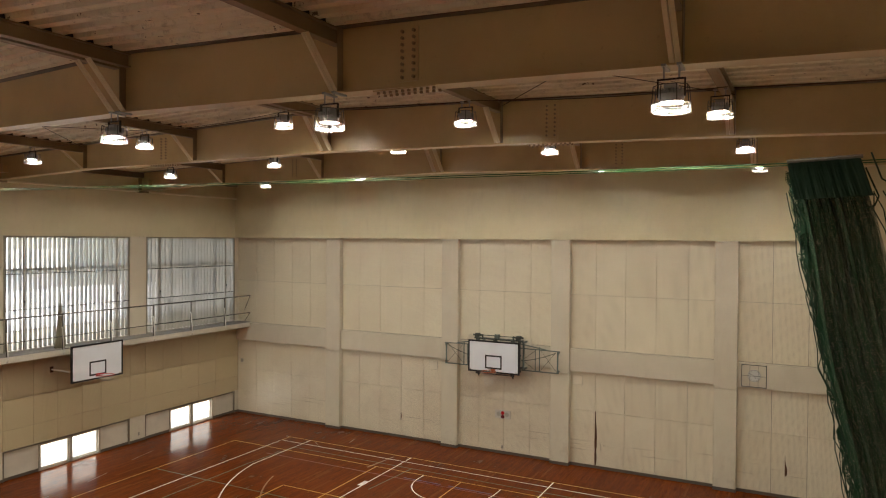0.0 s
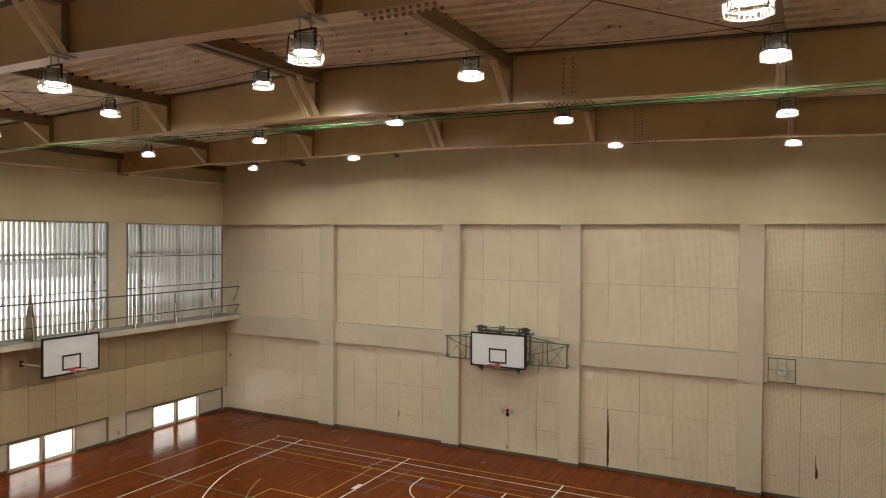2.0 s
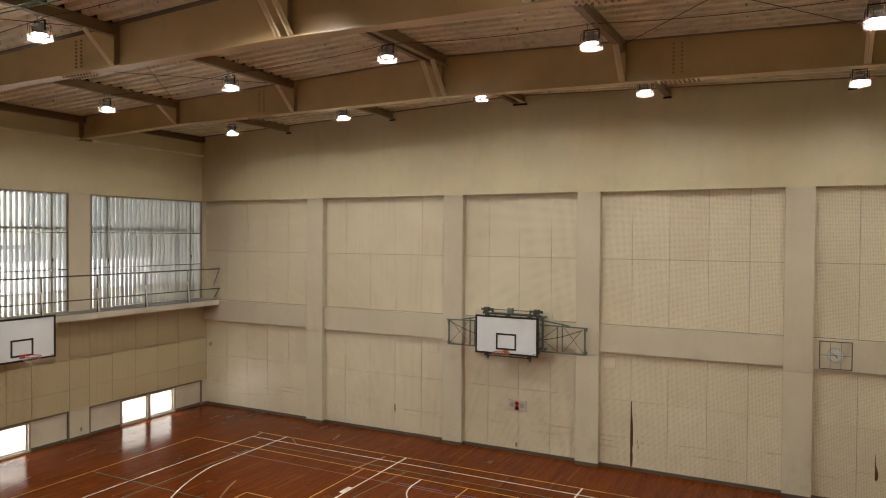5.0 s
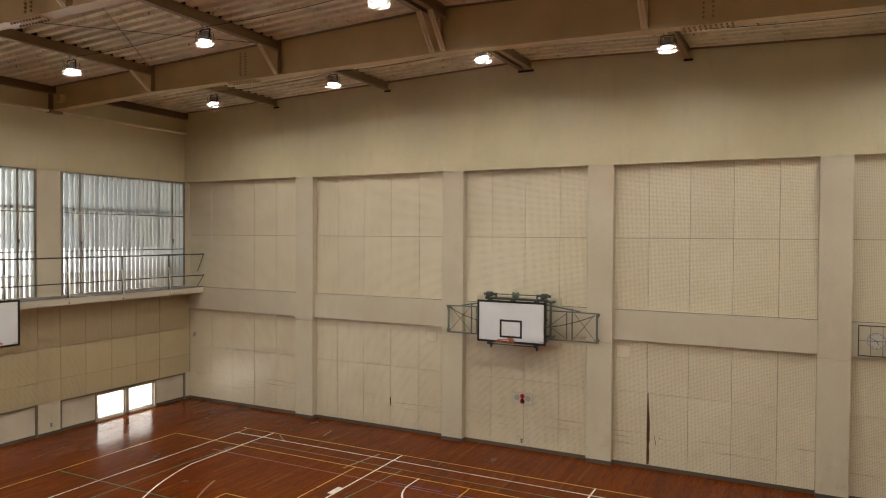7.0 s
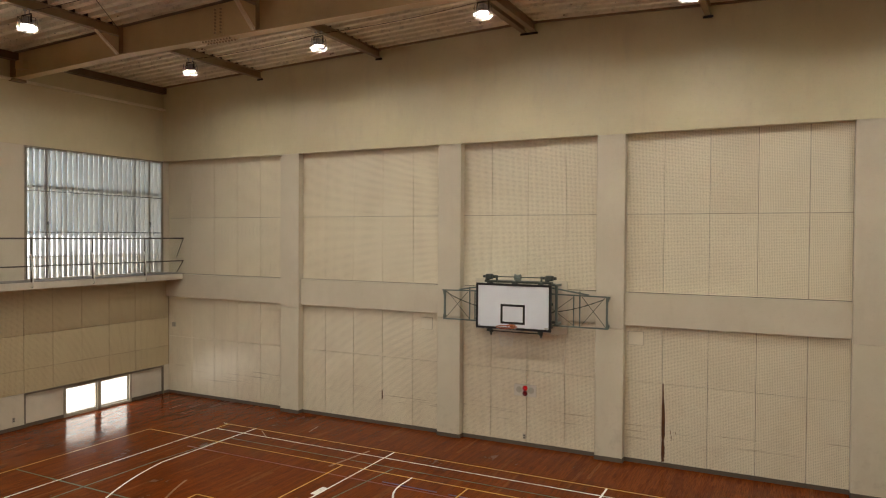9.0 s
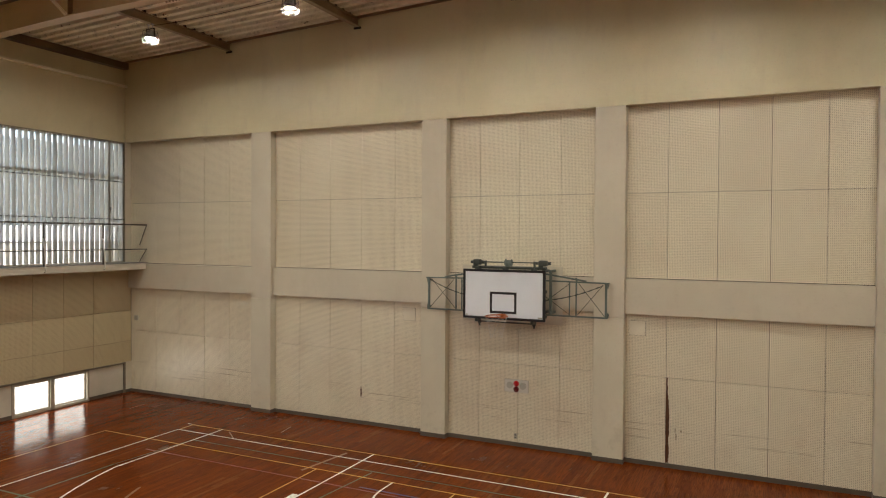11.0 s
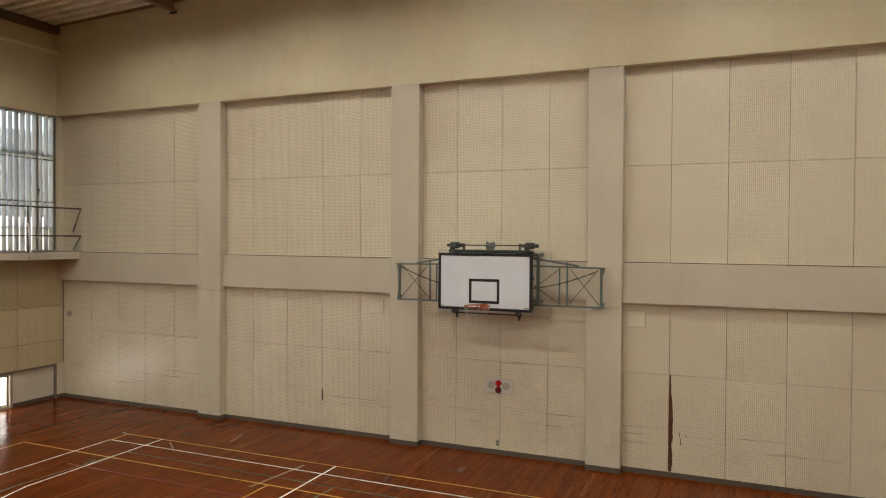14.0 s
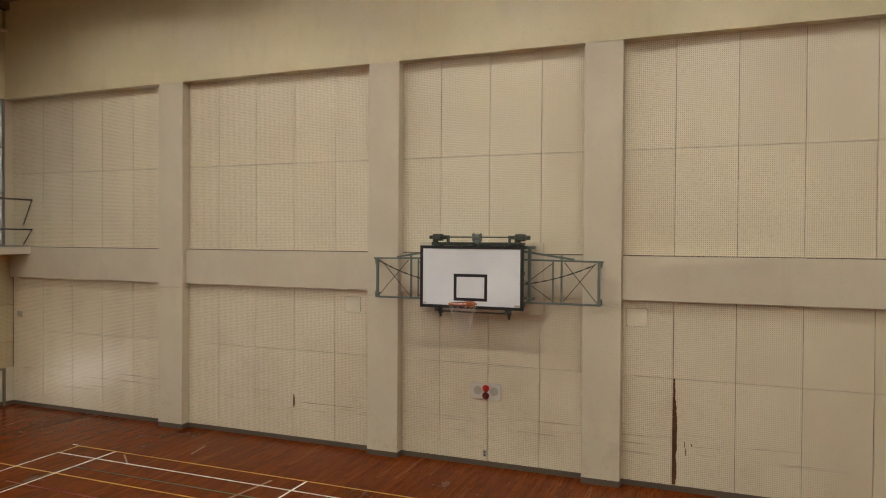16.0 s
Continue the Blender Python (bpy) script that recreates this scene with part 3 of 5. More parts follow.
# ---------------------------------------------------------------- lamps
def make_lamp(hang, arm=0.0):
    lamp = thing("high_bay_lamp", (0, 0, 0), "lit caged sports hall lamp hung under the roof", "lamp", "sports hall lamps")
    bm = bmesh.new()                                   # the lit face is at z = 0
    for x in (-0.15, 0.15):
        box(bm, x - 0.008, -0.018, 0.03, x + 0.008, 0.018, 0.24)
    box(bm, -0.158, -0.018, 0.225, 0.158, 0.018, 0.241)
    part("bracket", bm, BLACK, lamp, "black steel stirrup bracket")
    for x in (-0.07, 0.07):
        bm = bmesh.new()
        tube(bm, (x, 0, 0.19), (x, 0, hang - 0.01), 0.010, 8)
        box(bm, x - 0.022, -0.03, hang - 0.03, x + 0.022, 0.03 + arm, hang - 0.006)
        part("hanger", bm, HOUSING, lamp, "grey steel hanger")
    bm = bmesh.new()
    tube(bm, (0, 0, 0.012), (0, 0, 0.05), 0.145, 16)
    comb = [(-0.13, 0.045), (0.13, 0.045)]
    for i in range(7):
        x = 0.12 - 0.04 * i
        comb += [(x + 0.007, 0.115), (x - 0.007, 0.115), (x - 0.007, 0.06), (x - 0.033, 0.06)][:4 if i < 6 else 2]
    prism(bm, comb, "y", -0.10, 0.10)
    box(bm, -0.075, -0.075, 0.115, 0.075, 0.075, 0.175, 0.01)
    part("housing", bm, HOUSING, lamp, "grey finned lamp housing")
    bm = bmesh.new()
    crown = [(0.128, 0.008), (0.126, -0.014), (0.105, -0.027), (0.065, -0.031)]
    loops = [[bm.verts.new((r * math.cos(2 * math.pi * i / 20), r * math.sin(2 * math.pi * i / 20), z)) for i in range(20)] for r, z in crown]
    for a, b in zip(loops, loops[1:]):
        for i in range(20):
            bm.faces.new((a[i], a[(i + 1) % 20], b[(i + 1) % 20], b[i]))
    bm.faces.new(loops[-1])
    part("led_face", bm, LED, lamp, "glowing white lamp face")
    bm = bmesh.new()
    tube(bm, (0, 0, 0.03), (0, 0, -0.037), 0.139, 24, 0.136, caps=False)
    part("collar", bm, HOUSING, lamp, "grey steel collar round the lamp face")
    bm = bmesh.new()
    n, hi, lo = 8, 0.145, -0.14
    def rim(z, r, thick):
        pts = []
        for i in range(n):
            a = radians(90 * (i // 2) + (24 if i % 2 == 0 else 66))
            pts.append(Vector((r * math.cos(a), r * math.sin(a), z)))
        for a, b in zip(pts, pts[1:] + pts[:1]):
            tube(bm, a, b, thick, 5)
        return pts
    tops, mids, lows = rim(hi, 0.205, 0.006), rim(-0.055, 0.222, 0.005), rim(lo, 0.222, 0.0065)
    for ring_a, ring_b in ((tops, mids), (mids, lows)):
        for a, b, a2, b2 in zip(ring_a, ring_b, ring_a[1:] + ring_a[:1], ring_b[1:] + ring_b[:1]):
            tube(bm, a, b, 0.006, 5)
            if ring_b is lows:
                for f in (0.25, 0.5, 0.75):
                    tube(bm, a.lerp(a2, f), b.lerp(b2, f), 0.004, 5)
    for i in range(n // 2):
        tube(bm, lows[i], lows[i + n // 2], 0.004, 5)
    for s in (-1, 1):
        tube(bm, (s * 0.15, 0, 0.07), (s * 0.20, 0, 0.07), 0.006, 5)
    part("guard", bm, WIRE, lamp, "white wire guard cage")
    for piece in lamp.children:
        if not piece.name.startswith("hanger"):
            piece.data.transform(Matrix.Scale(0.82, 4))
    return lamp


lamp_z = [9.12, 9.275, 9.46, 9.24, 9.08]
master = make_lamp(0.305)
master.location = (COLS[0], LAMP_ROWS[0], lamp_z[0])
girder_lamp = make_lamp(0.343, 0.2)
girder_lamp.location = (COLS[0], -15.08, 8.6)
for r, y in enumerate(LAMP_ROWS):
    for c, x in enumerate(COLS):
        if y == -15.08:
            if c:
                copy_thing(girder_lamp, pose(x + (0.0, 0.09, -0.06, -0.13, -0.17)[c], y, girder_z(x) - 0.34))
        elif r or c:
            copy_thing(master, pose(x + skew(x, y), y, lamp_z[c]))
girder_lamp.location.z = girder_z(COLS[0]) - 0.34

# power cables from lamp to lamp
for y in LAMP_ROWS[:4]:
    if y == -15.08:
        continue
    for c in range(4):
        bm = bmesh.new()
        p, q = Vector((COLS[c], y + 0.1, beam_z(COLS[c]) - 0.01)), Vector((COLS[c + 1], y + 0.1, beam_z(COLS[c + 1]) - 0.01))
        pts = [p.lerp(q, i / 8) - Vector((0, 0, 0.06 * (1 - (i / 4 - 1) ** 2))) for i in range(9)]
        sweep(bm, pts, 0.006, 5)
        tagged(link_mesh("power_cable", bm, CABLE), "thin dark cable strung between two lamps", "cable", "lamp cables")
# thin roof tie rods
for k in range(1, 3):
    y0, y1 = ([PILASTER] + GIRDERS)[k], GIRDERS[k]
    for c in (0, 3):
        for a, b in (((COLS[c], y0), (COLS[c + 1], y1)), ((COLS[c + 1], y0), (COLS[c], y1))):
            bm = bmesh.new()
            tube(bm, (a[0], a[1] - 0.03, deck_z(a[0]) - 0.13), (b[0], b[1] + 0.03, deck_z(b[0]) - 0.13), 0.007, 5)
            tagged(link_mesh("tie_rod", bm, CABLE), "thin steel tie rod crossing the roof bay", "rod", "roof tie rods")

# ---------------------------------------------------------------- openings of the window wall
def opening(name, label):
    return tagged(new(name), label, "window", kind="structure")


for k, (hi, lo) in enumerate(WINDOWS):
    win = opening("window_%d" % (k + 1), "high gym window with frosted panes behind upright louvres")
    width = hi - lo
    bm = bmesh.new()
    x0, x1 = WX - 0.24, WX - 0.18
    box(bm, x0, lo, 3.6, x1, lo + 0.05, 7.24)
    box(bm, x0, hi - 0.05, 3.6, x1, hi, 7.24)
    box(bm, x0, lo + 0.05, 7.18, x1, hi - 0.05, 7.24)
    box(bm, x0, lo + 0.05, 3.6, x1, hi - 0.05, 3.67)
    box(bm, x0, lo + 0.05, 6.18, x1, hi - 0.05, 6.245)
    for f in (0.25, 0.5, 0.75):
        y = lo + width * f
        box(bm, x0 + 0.004, y - 0.014, 3.67, x1 - 0.004, y + 0.014, 7.18)
    box(bm, x0 + 0.006, lo + 0.05, 4.35, x1 - 0.006, hi - 0.05, 4.39)
    part("window_frame", bm, ALU, win, "grey metal window frame with transoms")
    for i in range(4):
        for z0, z1, glass, note in ((4.375, 7.2, GLASS, ""), (3.65, 4.365, LOW_GLASS, "cream tinted lower pane that scatters more")):
            bm = bmesh.new()
            box(bm, WX - 0.214, lo + width * i / 4 + 0.016, z0, WX - 0.208, lo + width * (i + 1) / 4 - 0.016, z1)
            pane = part("pane", bm, glass, win, note)
            pane.visible_shadow = False
    if k > 2:
        continue
    # upright fixed louvres in a light frame
    screen = thing("louvre_screen", (WX - 0.02, (hi + lo) / 2, 3.78), "cream upright louvre screen with dark cross rods before the window", "louvre", "louvre screens")
    h = 7.235 - 3.78
    half = width / 2
    bm = bmesh.new()
    box(bm, -0.06, -half + 0.002, 0.0, 0.018, -half + 0.04, h)
    box(bm, -0.06, half - 0.04, 0.0, 0.018, half - 0.002, h)
    box(bm, -0.06, -half + 0.04, h - 0.035, 0.018, half - 0.04, h)
    box(bm, -0.06, -half + 0.04, 0.0, 0.018, half - 0.04, 0.035)
    for y in (half - 0.50, -half + 0.62):
        box(bm, -0.05, y - 0.013, 0.035, 0.014, y + 0.013, h - 0.035)
    part("frame", bm, LOUVER, screen)
    count = 28
    me = None
    for i in range(count):
        y = -half + width * (i + 0.5) / count
        if me is None:
            bm = bmesh.new()
            box(bm, -0.10, -0.007, 0.036, 0.10, 0.007, h - 0.036, 0.003)
            ob = part("slat", bm, LOUVER, screen)
            me = ob.data
        else:
            ob = new("slat", me)
            ob.parent = screen
        ob.location = (-0.062, y, 0.0)
        ob.rotation_euler = (0, 0, radians(-8.5 + random.uniform(-0.6, 0.6)))
    for z in (6.09, 5.02):
        bm = bmesh.new()
        box(bm, -0.014, -half + 0.04, z - 3.78 - 0.012, 0.012, half - 0.04, z - 3.78 + 0.012)
        part("cross_rod", bm, LOUVER_ROD, screen, "dark horizontal rod through the louvres")
    for y, z in ((half - 0.5, 1.55), (-half + 0.62, 1.5)):
        bm = bmesh.new()
        box(bm, 0.012, y - 0.018, z - 0.06, 0.05, y + 0.018, z + 0.02, 0.006)
        tube(bm, (0.035, y, z - 0.05), (0.035, y, z - 0.14), 0.008, 6)
        part("catch", bm, LOUVER_ROD, screen, "small dark catch")

# low hatches under the windows
HATCH = [(-0.43, -4.83, -1.59, -3.73), (-5.47, -9.80, -6.59, -8.70), (-10.44, -14.77, -11.56, -13.67)]
for k, (hi, lo, a, b) in enumerate(HATCH):
    win = opening("window_%d" % (k + 11), "low sliding hatch window at floor level in a cream frame")
    xf = WX - 0.05
    for y0, y1 in ((a, hi), (lo, b)):
        bm = bmesh.new()
        box(bm, xf - 0.04, y0, 0.0, xf - 0.005, y1, 0.885)
        part("hatch_panel", bm, HATCH_BOARD, win, "plain cream board beside the hatch")
        bm = bmesh.new()
        box(bm, xf - 0.005, y0, -0.005, xf + 0.012, y1, 0.09)
        part("skirting", bm, SKIRT, win, "scuffed grey skirting board")
    bm = bmesh.new()
    box(bm, xf - 0.06, lo, 0.845, WX + 0.014, hi, 0.885)
    for y in (hi - 0.02, lo + 0.02):
        box(bm, xf - 0.01, y - 0.022, 0.0, xf + 0.055, y + 0.022, 0.845)
    part("surround", bm, DARK_FRAME, win, "grey-brown surround of the hatch recess")
    bm = bmesh.new()
    for y in (a - 0.03, b + 0.03, (a + b) / 2):
        w = 0.03 if y != (a + b) / 2 else 0.055
        box(bm, xf - 0.10, y - w, 0.0, xf + 0.03, y + w, 0.84)
    box(bm, xf - 0.10, b + 0.06, 0.0, xf + 0.03, a - 0.06, 0.055)
    box(bm, xf - 0.10, b + 0.06, 0.80, xf + 0.03, a - 0.06, 0.84)
    part("window_frame", bm, CREAM_FRAME, win, "cream painted timber frame")
    for y0, y1, dx in ((b + 0.06, (a + b) / 2 - 0.055, -0.03), ((a + b) / 2 + 0.055, a - 0.06, -0.06)):
        bm = bmesh.new()
        for p, q in (((y0, 0.055), (y0 + 0.035, 0.80)), ((y1 - 0.035, 0.055), (y1, 0.80)), ((y0, 0.055), (y1, 0.09)), ((y0, 0.765), (y1, 0.80))):
            box(bm, xf + dx - 0.015, p[0], p[1], xf + dx + 0.015, q[0], q[1])
        part("sash", bm, CREAM_FRAME, win)
        bm = bmesh.new()
        box(bm, xf + dx - 0.003, y0 + 0.03, 0.085, xf + dx + 0.003, y1 - 0.03, 0.77)
        pane = part("pane", bm, GLASS, win)
        pane.visible_shadow = False
    lamp = new("hatch_daylight", bpy.data.lights.new("hatch_daylight", "AREA"))
    lamp.data.shape, lamp.data.size, lamp.data.size_y = "RECTANGLE", a - b, 0.84
    lamp.data.energy, lamp.data.color = HATCH_LIGHT, (1.0, 0.97, 0.92)
    lamp.matrix_world = look((WX - 0.16, (a + b) / 2, 0.43), (WX + 3, (a + b) / 2, 0.43))
    bm = bmesh.new()
    for i in range(9):
        y = b + 0.1 + (a - b - 0.2) * i / 8
        tube(bm, (WX - 0.145, y, 0.0), (WX - 0.145, y, 0.86), 0.005, 6)
    for z in (0.3, 0.6):
        tube(bm, (WX - 0.145, b, z), (WX - 0.145, a, z), 0.005, 6)
    part("grille", bm, ALU, win, "thin metal bars outside the hatch")

# what is put outside the windows
bm = bmesh.new()
box(bm, -15.0, -30, -0.27, -14.7, 30, 5.3)
outer = thing("neighbour_building", (-15, 0, -0.26), "pale rendered building standing outside the windows", "building")
ob = link_mesh("wall", bm, OUTER)
ob.parent = outer
ob.location = (15, 0, 0.26)
bm = bmesh.new()
box(bm, -15.3, -30, 5.3, -14.4, 30, 5.5)
ob = link_mesh("roof_edge", bm, SKIRT)
ob.parent = outer
ob.location = (15, 0, 0.26)
# added shed: its sunlit roof makes the lower part of the windows bright
shed = thing("outbuilding", (-3.6, 0, -0.26), "low outbuilding with a pale sunlit sheet roof, added to brighten the lower windows", "building")
bm = bmesh.new()
prism(bm, [(0.0, 0.0), (-5.0, 0.0), (-5.0, 5.05), (0.0, 3.75)], "y", -12, 22)
part("wall", bm, OUTER, shed)
bm = bmesh.new()
prism(bm, [(0.25, 3.70), (-5.1, 5.09), (-5.1, 5.16), (0.25, 3.77)], "y", -12.3, 22.3)
roof = part("roof", bm, ROOF_SHEET, shed, "pale metal sheet roof")
for k in range(18):
    bm = bmesh.new()
    y = -11.5 + 1.95 * k
    bar(bm, (0.25, y, 3.785), (-5.1, y, 5.175), 0.05, 0.03)
    part("seam", bm, ROOF_SHEET, roof)
# dark block added here only to dim what shows behind the corner window
bm = bmesh.new()
box(bm, -14.6, 2.5, -0.27, -11.0, 26, 8.6)
ob = link_mesh("tall_block", bm, BLOCK)
ob.parent = outer
ob.location = (15, 0, 0.26)
tagged(ob, "tall dark block added to dim the view through the corner window")
for i in range(8):
    bm = bmesh.new()
    box(bm, 0, -1.1, 0, 0.06, 1.1, 1.4)
    ob = part("window", bm, ALU, outer)
    ob.location = (0.27, -24 + 5.2 * i, 3.2)

# ---------------------------------------------------------------- gallery
GX = 1.09
gallery = thing("gallery", (0, 0, 0), "narrow cream concrete gallery with grey deck along the windows", "gallery", kind="structure")
bm = bmesh.new()
prism(bm, [(WX, 3.56), (GX, 3.60), (GX, 3.765), (WX, 3.775)], "y", BACK, -0.276)
part("slab", bm, SLAB, gallery)
bm = bmesh.new()
box(bm, WX, BACK, 3.776, GX - 0.015, -0.236, 3.79)
part("deck", bm, SLAB_TOP, gallery, "worn grey deck surface")
bm = bmesh.new()
prism(bm, [(WX, 3.05), (WX + 0.05, 3.05), (GX - 0.12, 3.58), (WX, 3.58)], "y", -0.30, -0.277)
part("end_bracket", bm, SLAB, gallery, "sloping cream bracket at the gallery end")
railing = thing("gallery_railing", (GX - 0.03, 0, 3.77), "grey pipe railing with bent stays along the gallery", "railing")
for z, nm in ((1.09, "top_rail"), (0.40, "middle_rail")):
    bm = bmesh.new()
    tube(bm, (0, BACK, z), (0, -0.28, z), 0.021 if z > 1 else 0.017, 10)
    part(nm, bm, PIPE, railing, smooth=False)
for k in range(20):
    y = -1.71 - 1.675 * k
    if y < BACK:
        break
    bm = bmesh.new()
    tube(bm, (0, y, 0.0), (0, y, 1.09), 0.019, 8)
    post = part("post", bm, PIPE, railing)
    bm = bmesh.new()
    pts = [(0.005, y - 0.02, 0.70), (0.03, y - 0.02, 0.66), (0.10, y - 0.02, 0.02), (0.115, y - 0.02, -0.09), (0.10, y - 0.02, -0.125), (0.05, y - 0.02, -0.13)]
    sweep(bm, pts, 0.015)
    part("stay", bm, PALE_PIPE, post, "pale bent rod bracing the post")
for z0 in (1.09, 0.40):
    bm = bmesh.new()
    tube(bm, (0, -0.285, z0), (-0.28, -0.285, z0 - (0.58 if z0 > 1 else 0.36)), 0.012, 6)
    part("end_stay", bm, PIPE, railing, "slanting rod at the railing end")

cloth = thing("hung_cloth", (GX - 0.30, -8.32, 3.79), "grey-green cloth bundle tied to a point against the railing", "cloth")
bm = bmesh.new()
rings = []
for j in range(9):
    t = j / 8
    z = 1.78 * t
    rr = 0.15 * (1 - t) ** 1.25 + 0.008
    ringv = []
    for i in range(22):
        a = 2 * math.pi * i / 22
        f = rr * (1 + 0.28 * math.cos(5 * a + 2.0 * t) * (1 - 0.5 * t))
        ringv.append(bm.verts.new((0.7 * f * math.cos(a) + 0.01 * math.sin(9 * t), f * math.sin(a) + 0.03 * t, z)))
    rings.append(ringv)
for a, b in zip(rings, rings[1:]):
    for i in range(22):
        bm.faces.new((a[i], a[(i + 1) % 22], b[(i + 1) % 22], b[i]))
bm.faces.new(rings[0][::-1])
bm.faces.new(rings[-1])
part("folds", bm, CLOTH, cloth, smooth=True)
bm = bmesh.new()
ring(bm, (0, 0.02, 1.0), 0.085, 0.012, n=16)
part("tie", bm, CORD, cloth, "pale tie round the cloth")

# ---------------------------------------------------------------- basketball goals
def board_parts(goal, w, z0, z1, face):
    """White board facing -y with black border and aiming square; face is its front."""
    bm = bmesh.new()
    box(bm, -w / 2 + 0.045, face, z0 + 0.045, w / 2 - 0.045, face + 0.028, z1 - 0.045)
    board = part("backboard", bm, BOARD_WHITE, goal, "white painted backboard")
    bm = bmesh.new()
    t = 0.052
    for a in ((-w / 2, z0, w / 2, z0 + t), (-w / 2, z1 - t, w / 2, z1), (-w / 2, z0 + t, -w / 2 + t, z1 - t), (w / 2 - t, z0 + t, w / 2, z1 - t)):
        box(bm, a[0], face - 0.008, a[1], a[2], face + 0.036, a[3])
    part("border", bm, BOARD_BLACK, board, "black border of the board")
    bm = bmesh.new()
    s0, s1, t = z0 + 0.13, z0 + 0.58, 0.05
    for a in ((-0.295, s0, 0.295, s0 + t), (-0.295, s1 - t, 0.295, s1), (-0.295, s0 + t, -0.295 + t, s1 - t), (0.295 - t, s0 + t, 0.295, s1 - t)):
        box(bm, a[0], face - 0.004, a[1], a[2], face - 0.0005, a[3])
    part("aiming_square", bm, BOARD_BLACK, board, "black painted aiming square")
    for x, w in ((w / 2 - 0.105, 0.045), (-w / 2 + 0.085, 0.022)):
        bm = bmesh.new()
        box(bm, x - w, face - 0.003, z0 + 0.062, x + w, face - 0.0005, z0 + 0.088)
        part("maker_label", bm, PLATE, board, "small grey label in a corner of the board")
    return board


def rim_parts(goal, face, z, paint, reach=0.15, net_drop=0.42, net_r=0.0018):
    c = Vector((0, face - reach - 0.225, z))
    bm = bmesh.new()
    ring(bm, c, 0.225, 0.011, n=32, k=8)
    box(bm, -0.07, face - 0.012, z - 0.09, 0.07, face - 0.0045, z + 0.012)
    for x in (-0.07, 0.07):
        tube(bm, (x, face - 0.01, z - 0.005), (x * 1.25, c.y + 0.205, z), 0.011, 8)
        tube(bm, (x, face - 0.01, z - 0.085), (x * 1.1, c.y + 0.21, z - 0.012), 0.008, 6)
    for i in range(12):
        a = 2 * math.pi * (i + 0.5) / 12
        ring(bm, c + Vector((0.225 * math.cos(a), 0.225 * math.sin(a), -0.016)), 0.009, 0.0025, (math.cos(a), math.sin(a), 0), 8, 4)
    rim = part("rim", bm, paint, goal, "painted steel ring")
    bm = bmesh.new()
    levels = 6
    def at(i, j):
        t = j / levels
        r = 0.225 - 0.105 * t ** 0.75
        a = 2 * math.pi * (i + 0.5 * (j % 2)) / 12
        return c + Vector((r * math.cos(a), r * math.sin(a), -0.02 - net_drop * t))
    for j in range(levels):
        for i in range(12):
            if j % 2 == 0:
                tube(bm, at(i, j), at(i, j + 1), net_r, 4, caps=False)
                tube(bm, at(i, j), at(i - 1, j + 1), net_r, 4, caps=False)
            else:
                tube(bm, at(i, j), at(i, j + 1), net_r, 4, caps=False)
                tube(bm, at(i, j), at(i + 1, j + 1), net_r, 4, caps=False)
    part("net", bm, CORD, rim, "white knotted cord net")


bm = bmesh.new()
box(bm, 10.98, -0.332, 2.72, 13.27, -0.306, 3.96, 0.004)
tagged(link_mesh("mounting_board", bm, PLASTER_MID), "plain painted backing board behind the basketball goal", "panel")
bm = bmesh.new()
box(bm, 11.0, -0.306, 2.74, 13.25, PANEL + 0.001, 3.94)
tagged(link_mesh("mounting_batten", bm, PLASTER_MID), "painted batten packing under the backing board", "panel")
goal = thing("basketball_goal", (12.185, 0, 0), "folding wall basketball goal with white board and grey-green lattice wings", "basketball goal", "basketball goals")
FACE = -0.98
board_parts(goal, 1.815, 2.85, 3.90, FACE)
rim_parts(goal, FACE, 2.965, RIM_PAINT)
